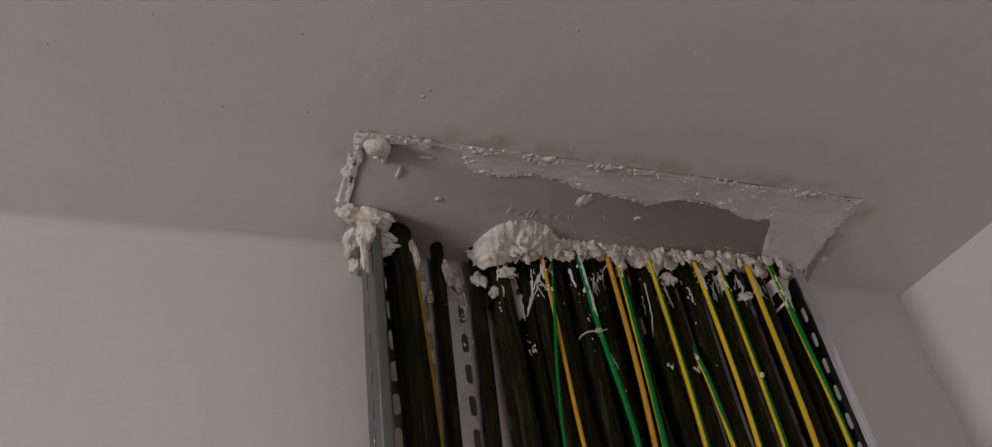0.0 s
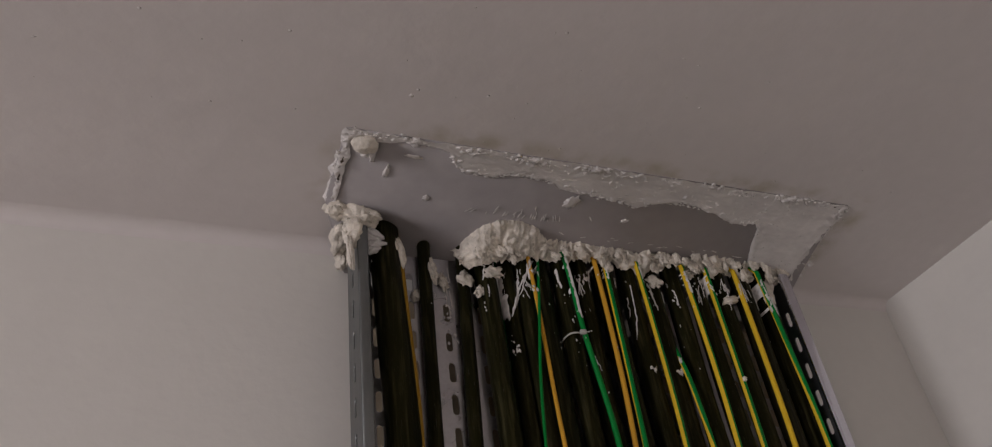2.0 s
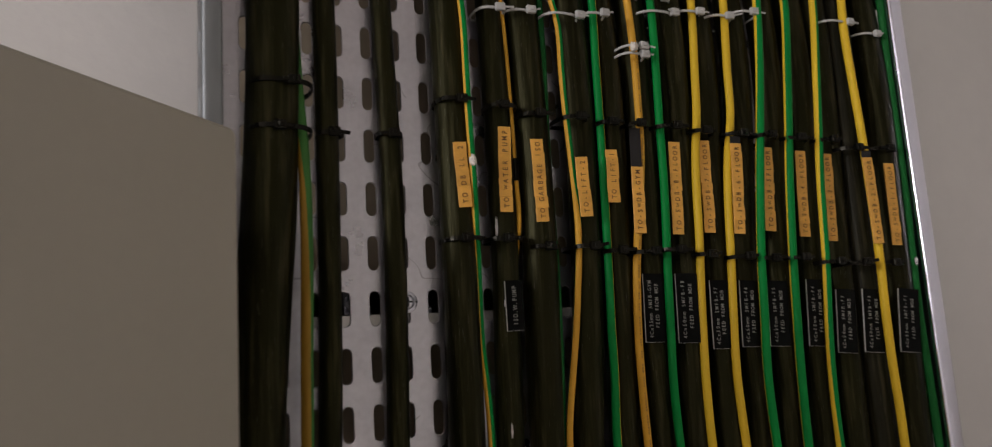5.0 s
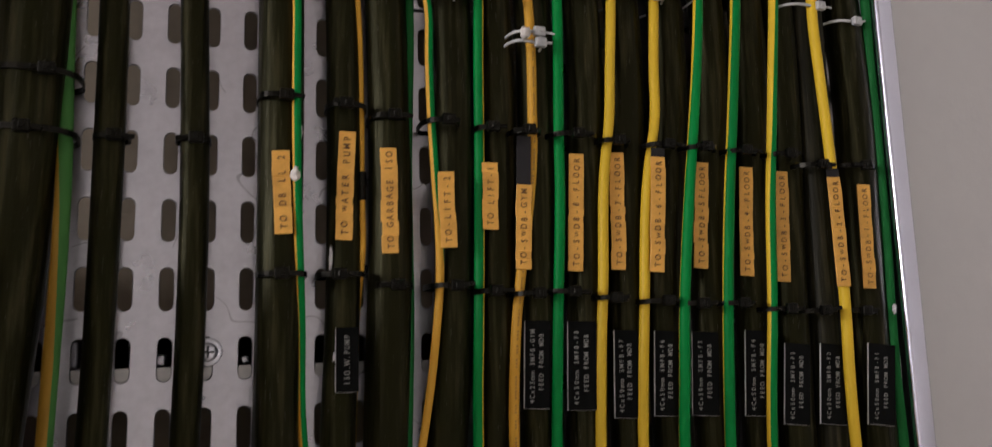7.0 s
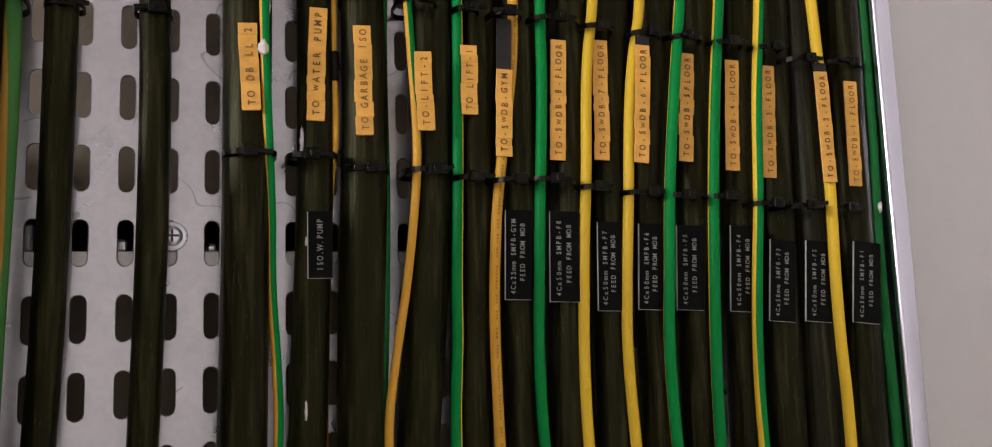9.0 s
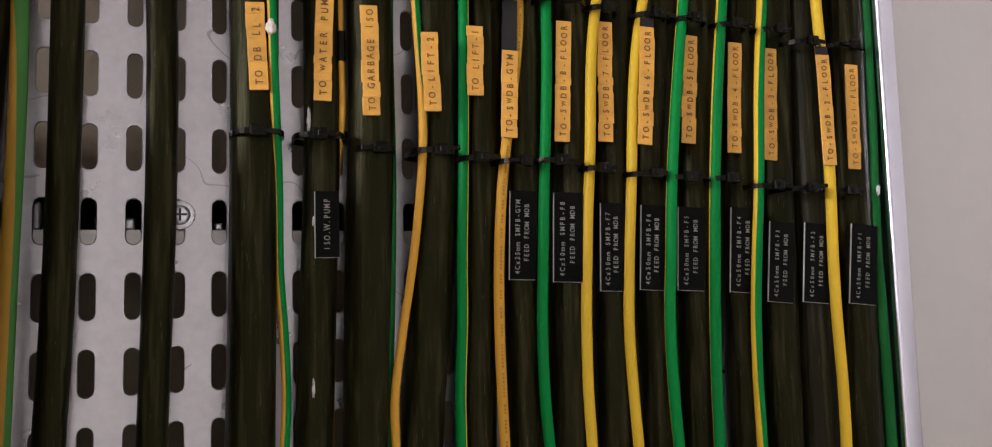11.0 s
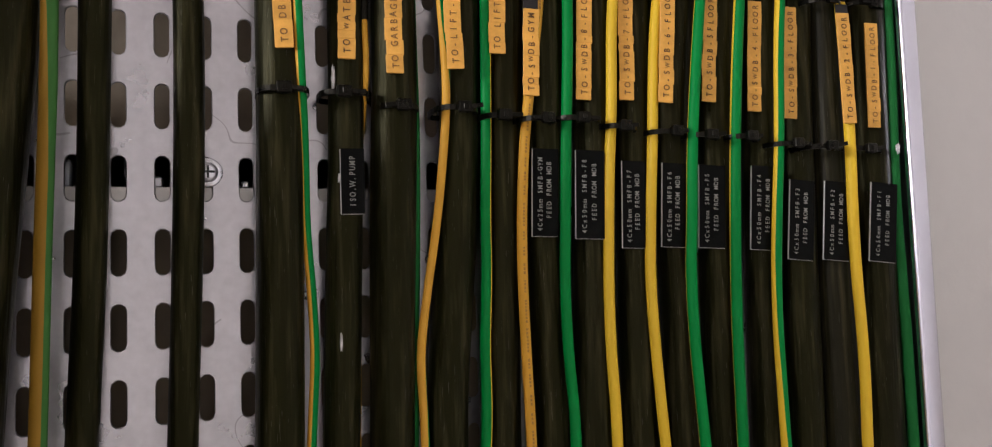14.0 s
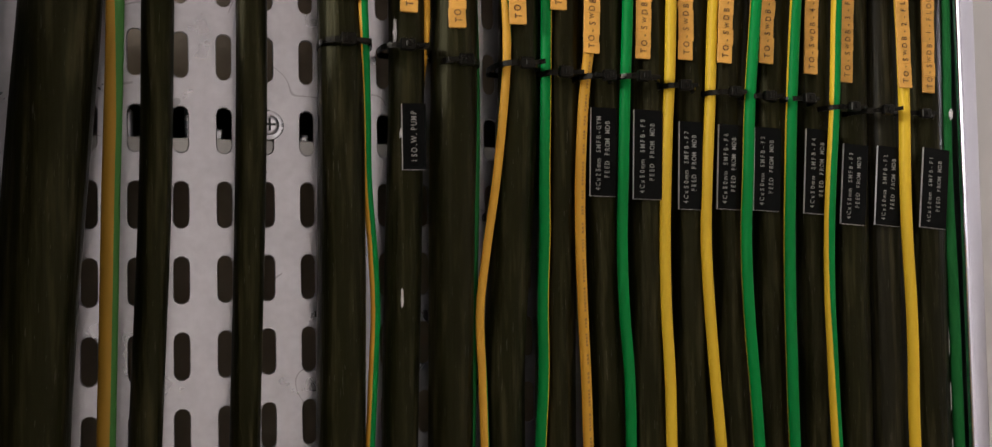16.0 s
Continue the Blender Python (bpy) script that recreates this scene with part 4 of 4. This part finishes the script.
FAR = ((-0.03, -0.152), (0.02, -0.157), (0.080, -0.155), (0.092, -0.136), (0.105, -0.126), (0.140, -0.123), (0.168, -0.132), (0.206, -0.129), (0.247, -0.119), (0.292, -0.113), (0.314, -0.113),
       (0.336, -0.106), (0.351, -0.112), (0.364, -0.120), (0.399, -0.123), (0.430, -0.120), (0.463, -0.113), (0.487, -0.105), (0.508, -0.104), (0.520, -0.109), (0.529, -0.098),
       (0.536, -0.076), (0.545, -0.052), (0.556, -0.032), (0.66, -0.020))
smear(HX0 + 0.002, HX1 + 0.020, ((-1, HY0 - 0.004), (1, HY0 - 0.004)), FAR, 0.0021, 1.3)
for k, (x, y, sx, sy) in enumerate(((0.252, -0.100, 0.008, 0.013), (0.075, -0.078, 0.004, 0.004), (0.335, -0.083, 0.005, 0.004), (0.020, -0.108, 0.003, 0.012), (0.000, -0.128, 0.003, 0.010),
                                    (0.045, -0.138, 0.010, 0.002), (0.455, -0.135, 0.006, 0.004), (0.545, -0.142, 0.008, 0.004))):
    bm = bmesh.new()
    lump(bm, (x, y, under(y)), (sx, sy, 0.0014), k + 0.5, 3, 0.8, 2.0)
    part("sealant_dab", bm, M_SEAL, board)

# grit, drag marks and torn edges in the film
bm = bmesh.new()
grit = random.Random(8)
for k in range(900):
    x = grit.uniform(0.085, HX1)
    reach = float(np.interp(x, *zip(*FAR))) - HY0
    s = grit.random()
    y = HY0 + reach * (1.0 - abs(grit.gauss(0, 0.10)) if s < 0.45 else grit.random())
    q = grit.uniform(0.0004, 0.0014) * (2.0 if grit.random() < 0.07 else 1.0)
    lump(bm, (x, y, under(y) - 0.0012), (q * grit.uniform(0.8, 2.6), q * grit.uniform(0.6, 1.3), q * 0.7), k * 0.53, 1, 0.8, 2.2)
for k in range(60):
    drag = k < 36
    x = grit.gauss(0.195, 0.032) if drag else grit.uniform(0.26, 0.62)
    y = (-0.066 if drag else -0.046) - abs(grit.gauss(0, 0.005))
    fan = pose(x, y, under(y) - 0.0001, 0, 0, (0.195 - x) * 500 + grit.uniform(-14, 14) if drag else grit.uniform(60, 120))
    for v in lump(bm, (0, 0, 0), (grit.uniform(0.0003, 0.0008), grit.uniform(0.003, 0.010) * (1.0 if drag else 0.6), 0.0003), k * 0.83, 2, 0.5, 1.5):
        v.co = fan @ v.co
part("sealant_grit", bm, M_SEAL, board)["kind"] = "stuff"

# crumbs along the rim of the opening, heaped in places and missing in others
bm = bmesh.new()
rim = random.Random(5)
for k in range(820):
    s = rim.random()
    if s < 0.66:
        x, y = HX0 + (HX1 - HX0) * rim.random(), HY0 + rim.gauss(0.001, 0.0026)
        spot = x
    elif s < 0.76:
        y = HY0 + 0.12 * rim.random()
        x, spot = HX0 + rim.gauss(0, 0.0030), y + 3
    else:
        y = HY0 + 0.14 * rim.random()
        x, spot = right_end(y) + rim.gauss(0.001, 0.0045), y + 7
    heap = noise.noise((spot * 42, 2.2, 0.4))
    if heap < -0.30 or (s > 0.76 and rim.random() < 0.5):
        continue
    q = rim.uniform(0.0006, 0.0017) * (1.0 + 1.3 * max(0.0, heap))
    lump(bm, (x, y, min(CEIL, under(y) + 0.004) - 0.0016 - q * 0.3), (q * rim.uniform(0.8, 2.2), q * rim.uniform(0.7, 1.6), q * 0.8), k * 0.37, 2 if q > 0.0014 else 1, 0.8, 2.2)
tagged(part("sealant_bead", bm, M_SEAL), "crumbly white sealant along the rim of the riser opening", "sealant", kind="stuff")

# ramps of sealant from the board's ends up to the ceiling
for side in (-1, 1):
    bm = bmesh.new()
    cols = []
    for y in np.linspace(HY0 - 0.003, WALL_Y - 0.004 if side > 0 else -0.050, 110):
        inner = (right_end(y) - 0.013 if side > 0 else left_end(y) + 0.007) - side * 0.007 * noise.noise((y * 60, side, 0))
        outer = (right_end(y) + 0.008 if side > 0 else left_end(y) - 0.006) + side * 0.008 * noise.noise((y * 55, side, 4))
        col = []
        for i in range(9):
            s = i / 8
            x = inner + (outer - inner) * s
            z = under(y) - 0.0012 + (CEIL - 0.0004 - under(y) + 0.0012) * s ** 1.6
            rough = math.sin(math.pi * s) * (0.0035 * noise.noise((x * 130, y * 130, 2)) + 0.0022 * noise.noise((x * 340, y * 340, 7)) + 0.0015)
            col.append(bm.verts.new((x, y, z - rough)))
        cols.append(col)
    for a, b in zip(cols, cols[1:]):
        for i in range(8):
            bm.faces.new((a[i], b[i], b[i + 1], a[i + 1])).smooth = True
    bmesh.ops.recalc_face_normals(bm, faces=bm.faces)
    part("sealant_ramp", bm, M_SEAL, board)

# dark gaps at the corners, where the sealant has come away
bm = bmesh.new()
for x, y, sx, sy in ((0.622, HY0 + 0.004, 0.006, 0.0018), (0.612, HY0 + 0.001, 0.004, 0.0013), (-0.031, -0.112, 0.0015, 0.010), (-0.029, -0.092, 0.0013, 0.006), (0.470, HY0 + 0.001, 0.002, 0.0008), (0.03, HY0, 0.002, 0.0009)):
    lump(bm, (x, y, under(y) - 0.0006), (sx, sy, 0.0014), x * 17 + y * 31, 2, 0.9, 2.4)
part("open_gap", bm, M_DIRT, board, "dark gap where sealant has come away")

foam = thing("expanding_foam", "cream expanding foam bulging round the cables at the ceiling", "foam")
TOP_EDGE = ((0.130, -0.004), (0.138, -0.020), (0.150, -0.045), (0.170, -0.056), (0.190, -0.062), (0.221, -0.057), (0.242, -0.040), (0.260, -0.036), (0.295, -0.040), (0.334, -0.035),
            (0.390, -0.036), (0.450, -0.034), (0.494, -0.044), (0.549, -0.039), (0.625, -0.033))
LOW_EDGE = ((0.122, 2.408), (0.136, 2.399), (0.163, 2.409), (0.188, 2.415), (0.216, 2.424), (0.248, 2.422), (0.293, 2.429), (0.339, 2.430), (0.365, 2.421), (0.377, 2.412), (0.392, 2.424),
            (0.435, 2.434), (0.481, 2.428), (0.536, 2.433), (0.581, 2.424), (0.625, 2.432))
bm = bmesh.new()
cols = []
for x in np.linspace(0.126, 0.622, 460):
    yt = float(np.interp(x, *zip(*TOP_EDGE))) + 0.0050 * noise.noise((x * 55, 1.0, 2.0)) + 0.0046 * noise.noise((x * 170, 5.0, 2.0)) + 0.0030 * noise.noise((x * 420, 5.5, 2.0))
    zb = float(np.interp(x, *zip(*LOW_EDGE))) + 0.0060 * noise.noise((x * 60, 8.0, 2.0)) + 0.0065 * noise.noise((x * 140, 3.0, 2.0)) + 0.0042 * noise.noise((x * 330, 3.5, 2.0))
    zt = under(yt) + 0.001
    yb = -0.027
    tall = math.hypot(yb - yt, zt - zb)
    fat = min(0.15 * tall, 0.0055)
    col = []
    for i in range(25):
        s = i / 24
        y, z = yt + (yb - yt) * s, zt + (zb - zt) * s
        at = Vector((x, y * 1.4, z * 1.2))
        knob = 0.0090 * noise.noise(at * 48) + 0.0115 * (0.30 - abs(noise.noise(at * 85))) + 0.0016 * (0.28 - abs(noise.noise(at * 235))) + 0.0007 * noise.noise(at * 480)
        b = math.sin(math.pi * s) ** 0.6 * (fat + knob)
        slip = 0.004 * noise.noise(at * 70 + Vector((9, 0, 0)))
        col.append(bm.verts.new((x + slip, y - 0.80 * b, z - 0.45 * b + 0.5 * slip)))
    cols.append(col)
for a, b in zip(cols, cols[1:]):
    for i in range(24):
        f = bm.faces.new((a[i], b[i], b[i + 1], a[i + 1]))
        f.smooth = True
part("foam_ridge", bm, M_FOAM, foam)


def foam_lump(x, y, z, sx, sy, sz, seed, tilt=0.0, extra=2, mat=None, amp=0.40):
    """A torn, rounded lump of foam, turned by tilt degrees about the depth."""
    bm = bmesh.new()
    turn = Matrix.Translation((x, y, z)) @ pose(0, 0, 0, 0, tilt, 0)
    r = random.Random(int(seed * 100))
    lump(bm, (0, 0, 0), (sx, sy, sz), seed, 4, amp, 1.5)
    for k in range(extra):
        lump(bm, (r.uniform(-0.9, 0.9) * sx, r.uniform(-0.7, 0.2) * sy, r.uniform(-0.9, 0.6) * sz),
                    (sx * r.uniform(0.25, 0.55), sy * r.uniform(0.3, 0.7), sz * r.uniform(0.25, 0.55)), seed + k + 1, 3, 0.55, 2.0)
    for v in bm.verts:
        v.co = turn @ v.co
    part("foam_lump", bm, mat or M_FOAM, foam)


# the heap over the corner of the tray
foam_lump(-0.020, -0.044, 2.452, 0.014, 0.012, 0.010, 2.1, -10, 4)
foam_lump(0.002, -0.046, 2.444, 0.022, 0.012, 0.011, 1.1, 12, 4)
foam_lump(-0.004, -0.047, 2.420, 0.010, 0.009, 0.018, 1.9, 6, 4)
foam_lump(-0.008, -0.049, 2.390, 0.004, 0.005, 0.022, 3.1, -4, 3)
foam_lump(-0.012, -0.008, 2.438, 0.009, 0.024, 0.012, 2.2, 0, 3)
foam_lump(-0.002, 0.022, 2.432, 0.008, 0.018, 0.012, 2.7, 0, 2)
foam_lump(0.054, -0.026, 2.416, 0.006, 0.008, 0.022, 2.9, -12, 2)
foam_lump(-0.013, -0.150, 2.4585, 0.0145, 0.0115, 0.0085, 2.3, 0, 0, None, 0.12)
foam_lump(-0.010, -0.136, 2.4600, 0.0050, 0.0050, 0.0050, 2.6, 0, 1, M_SEAL)
# whipped white sealant on the thick cable
for k, (x, z, w) in enumerate(((0.013, 2.434, 0.013), (0.021, 2.426, 0.014), (0.015, 2.419, 0.012), (0.023, 2.412, 0.012), (0.019, 2.404, 0.009))):
    foam_lump(x, min(-0.036, front(x, z)) - 0.001, z, w, 0.0055, 0.0042, 12.3 + k * 1.7, 24 - 11 * k, 1, M_SEAL, 0.55)
# torn pieces hanging over the cables
for k, (x, z, sx, sz, tilt) in enumerate(((0.097, 2.404, 0.0065, 0.0150, -14), (0.079, 2.372, 0.0065, 0.0085, 25), (0.114, 2.394, 0.0055, 0.0100, -10), (0.154, 2.374, 0.0060, 0.0095, 35),
                                          (0.393, 2.405, 0.0110, 0.0090, 10), (0.501, 2.384, 0.0120, 0.0055, -14), (0.568, 2.402, 0.0085, 0.0200, 18), (0.589, 2.393, 0.0040, 0.0140, 0),
                                          (0.492, 2.436, 0.0140, 0.0095, 20), (0.377, 2.420, 0.0060, 0.0140, 4), (0.412, 2.424, 0.0080, 0.0120, -20), (0.604, 2.424, 0.0130, 0.0090, 12),
                                          (0.585, 2.414, 0.0120, 0.0070, -8), (0.326, 2.418, 0.0060, 0.0100, 14), (0.452, 2.424, 0.0110, 0.0080, -6), (0.535, 2.424, 0.0090, 0.0090, 22),
                                          (0.170, 2.398, 0.0110, 0.0080, -12), (0.137, 2.392, 0.0100, 0.0090, 30))):
    foam_lump(x, front(x, z) - 0.0008, z, sx * 0.85, 0.0030, sz * 0.9, 20.1 + k * 1.37, tilt, 2, None, 0.75)
flap = random.Random(23)
for k in range(64):
    x = flap.uniform(0.14, 0.61)
    z = float(np.interp(x, *zip(*LOW_EDGE))) + flap.uniform(-0.004, 0.014)
    foam_lump(x, min(-0.034, front(x, z)) - flap.uniform(0.003, 0.009), z, flap.uniform(0.002, 0.007), flap.uniform(0.0012, 0.0026), flap.uniform(0.003, 0.009), 60.3 + k * 0.91, flap.uniform(-40, 40), 1, None, 0.75)


def streak(bm, x0, z0, x1, z1, wide, seed, sag=0.0):
    """A dried run of sealant down the cables from (x0, z0) to (x1, z1)."""
    n = max(6, int(math.hypot(x1 - x0, z1 - z0) / 0.0016))
    left, mid, right = [], [], []
    for i in range(n + 1):
        s = i / n
        x = x0 + (x1 - x0) * s + sag * math.sin(math.pi * s) + 0.0012 * noise.noise((s * 9, seed, 0))
        z = z0 + (z1 - z0) * s
        w = wide * (0.55 + 0.9 * abs(noise.noise((s * 14, seed, 4)))) * min(1.0, 6 * (1 - s) + 0.15)
        for row, dx, lift in ((left, -w, -0.0004), (mid, 0.0, 0.0010 + 0.35 * w), (right, w, -0.0004)):
            row.append(bm.verts.new((x + dx, front(x + dx, z) - lift, z + dx * 0.2)))
    for i in range(n):
        for a, b in ((left, mid), (mid, right)):
            f = bm.faces.new((a[i], b[i], b[i + 1], a[i + 1]))
            f.smooth = True


bm = bmesh.new()
for k, (x0, z0, x1, z1, w, sag) in enumerate(((0.228, 2.426, 0.190, 2.342, 0.0030, -0.004), (0.220, 2.420, 0.194, 2.352, 0.0022, 0.002), (0.182, 2.402, 0.187, 2.338, 0.0032, 0.001), (0.177, 2.408, 0.183, 2.356, 0.0020, -0.002),
                                              (0.346, 2.396, 0.342, 2.326, 0.0013, -0.003), (0.356, 2.397, 0.349, 2.320, 0.0014, 0.002), (0.350, 2.380, 0.347, 2.330, 0.0010, 0.0), (0.281, 2.396, 0.283, 2.334, 0.0012, 0.001),
                                              (0.284, 2.313, 0.291, 2.274, 0.0011, -0.001), (0.384, 2.404, 0.388, 2.362, 0.0010, 0.0), (0.2655, 2.424, 0.2712, 2.336, 0.0042, 0.0), (0.437, 2.420, 0.440, 2.386, 0.0042, 0.0),
                                              (0.553, 2.414, 0.551, 2.388, 0.0030, 0.0), (0.322, 2.424, 0.322, 2.398, 0.0032, 0.0), (0.372, 2.424, 0.374, 2.398, 0.0030, 0.0), (0.568, 2.416, 0.573, 2.366, 0.0032, 0.0),
                                              (0.500, 2.410, 0.498, 2.386, 0.0030, 0.002), (0.526, 2.424, 0.527, 2.402, 0.0030, 0.0), (0.306, 2.420, 0.300, 2.398, 0.0024, 0.0), (0.205, 2.410, 0.203, 2.372, 0.0020, 0.0))):
    streak(bm, x0, z0, x1, z1, w, k * 3.7 + 0.2, sag)
rs = random.Random(11)
for k in range(64):
    x = rs.choice((0.118, 0.165, 0.185, 0.205, 0.222, 0.265, 0.285, 0.302, 0.338, 0.352, 0.385, 0.405, 0.455, 0.470, 0.502, 0.525, 0.553, 0.588)) + rs.gauss(0, 0.006)
    z = 2.418 - abs(rs.gauss(0, 0.016))
    streak(bm, x, z, x + rs.gauss(0, 0.002), z - rs.uniform(0.006, 0.030), rs.uniform(0.0005, 0.0017), k * 2.3 + 40, rs.gauss(0, 0.001))
# (x, z, spread in x, spread in z, how many, size): scattered specks
for x, z, dx, dz, n, q in ((0.118, 2.350, 0.005, 0.030, 16, 0.0022), (0.190, 2.305, 0.005, 0.014, 9, 0.0018), (0.155, 2.345, 0.004, 0.014, 6, 0.0016), (0.394, 2.281, 0.004, 0.010, 6, 0.0026), (0.359, 2.278, 0.004, 0.006, 4, 0.0018),
                           (0.500, 2.395, 0.010, 0.018, 12, 0.0026), (0.552, 2.395, 0.007, 0.016, 10, 0.0026), (0.590, 2.385, 0.004, 0.014, 7, 0.0022), (0.417, 2.376, 0.004, 0.026, 6, 0.0018), (0.300, 2.405, 0.012, 0.012, 9, 0.0022),
                           (0.215, 2.385, 0.012, 0.025, 14, 0.0018), (0.018, 2.400, 0.007, 0.003, 6, 0.0014), (0.340, 2.405, 0.010, 0.010, 8, 0.0020), (0.460, 2.410, 0.012, 0.014, 8, 0.0018), (0.36, 2.32, 0.18, 0.07, 40, 0.0008),
                           (0.270, 2.36, 0.02, 0.05, 14, 0.0012)):
    for k in range(n):
        px, pz = x + rs.gauss(0, dx * 0.6), z + rs.gauss(0, dz * 0.6)
        s = q * rs.uniform(0.4, 1.2)
        lump(bm, (px, front(px, pz) - 0.0001, pz), (s * rs.uniform(0.6, 1.1), 0.45 * s, s * rs.uniform(0.8, 1.9)), rs.uniform(0, 90), 2, 0.9, 2.4)
tagged(part("sealant_splash", bm, M_SEAL), "white sealant runs and splashes dried on the cable tops", "sealant", kind="stuff")


# ---- switchboard cabinet with its door ajar ----
HINGE, TOP, AJAR = Vector((0.007, -0.200, 0.0)), 1.5685, 48.0
cabinet = thing("switchboard_cabinet", "beige enamelled steel switchboard cabinet with its door ajar", "cabinet")
bm = bmesh.new()
for lo, hi in (((-0.475, WALL_Y - 0.004, 0.72), (-0.004, WALL_Y - 0.0015, TOP - 0.004)), ((-0.475, HINGE.y + 0.03, TOP - 0.006), (-0.004, WALL_Y - 0.004, TOP - 0.004)),
               ((-0.475, HINGE.y + 0.03, 0.72), (-0.004, WALL_Y - 0.004, 0.722)), ((-0.475, HINGE.y + 0.03, 0.722), (-0.473, WALL_Y - 0.004, TOP - 0.006)),
               ((-0.006, HINGE.y + 0.03, 0.722), (-0.004, WALL_Y - 0.004, TOP - 0.006))):
    add_box(bm, lo, hi)
part("cabinet_body", bm, M_PANEL, cabinet)
DOOR = Matrix.Translation(HINGE) @ pose(0, 0, 0, 0, 0, AJAR)
bm = bmesh.new()
got = bmesh.ops.create_cube(bm, size=1)["verts"]
for v in got:
    v.co = Vector((-0.47 + 0.47 * (v.co.x + 0.5), 0.018 * (v.co.y + 0.5), 0.72 + (TOP - 0.72) * (v.co.z + 0.5)))
upright = [e for e in bm.edges if abs(e.verts[0].co.y - e.verts[1].co.y) > 0.01]
bmesh.ops.bevel(bm, geom=upright, offset=0.005, segments=4, affect="EDGES", profile=0.5)
outer = [e for e in bm.edges if e.verts[0].co.y < 0.001 and e.verts[1].co.y < 0.001]
bmesh.ops.bevel(bm, geom=outer, offset=0.002, segments=2, affect="EDGES", profile=0.5)
for v in bm.verts:
    v.co = DOOR @ v.co
door = part("cabinet_door", bm, M_PANEL, cabinet)
for u, lens, colour in ((0.147, M_BLUE, "blue"), (0.205, M_AMBER, "amber"), (0.267, M_RED, "red")):
    at = DOOR @ Matrix.Translation((-u, 0, 1.4985)) @ FACING
    bm = bmesh.new()
    disc(bm, at, [(0.0098, 0.0), (0.0098, 0.0016), (0.0094, 0.0022), (0.0089, 0.0022)], 32)
    part("pilot_lamp_bezel", bm, M_BLACK, door)
    bm = bmesh.new()
    disc(bm, at, [(0.0088, 0.0018), (0.0088, 0.0084), (0.0083, 0.0097), (0.0071, 0.0104), (0.004, 0.0106)], 32)
    part("pilot_lamp", bm, lens, door, colour + " pilot lamp lens, unlit")
bm = bmesh.new()
add_box(bm, (-0.200, -0.0008, 1.533), (-0.157, -0.0001, 1.551), DOOR)
part("lamp_label", bm, M_CORE, door, "plain white label strip")

# ---- on the wall ----
plug = thing("wall_plug", "dark round plug in a drilled hole of the wall", "wall plug")
at = Matrix.Translation((-0.037, WALL_Y, 1.744)) @ FACING
bm = bmesh.new()
disc(bm, at, [(0.0125, 0.0), (0.0120, 0.0012), (0.0100, 0.0015)], 24)
part("plug_collar", bm, M_DIRT, plug)
bm = bmesh.new()
disc(bm, at, [(0.0085, 0.0012), (0.0085, 0.0120), (0.0075, 0.0130), (0.004, 0.0130)], 24)
part("plug_body", bm, M_BLACK, plug)
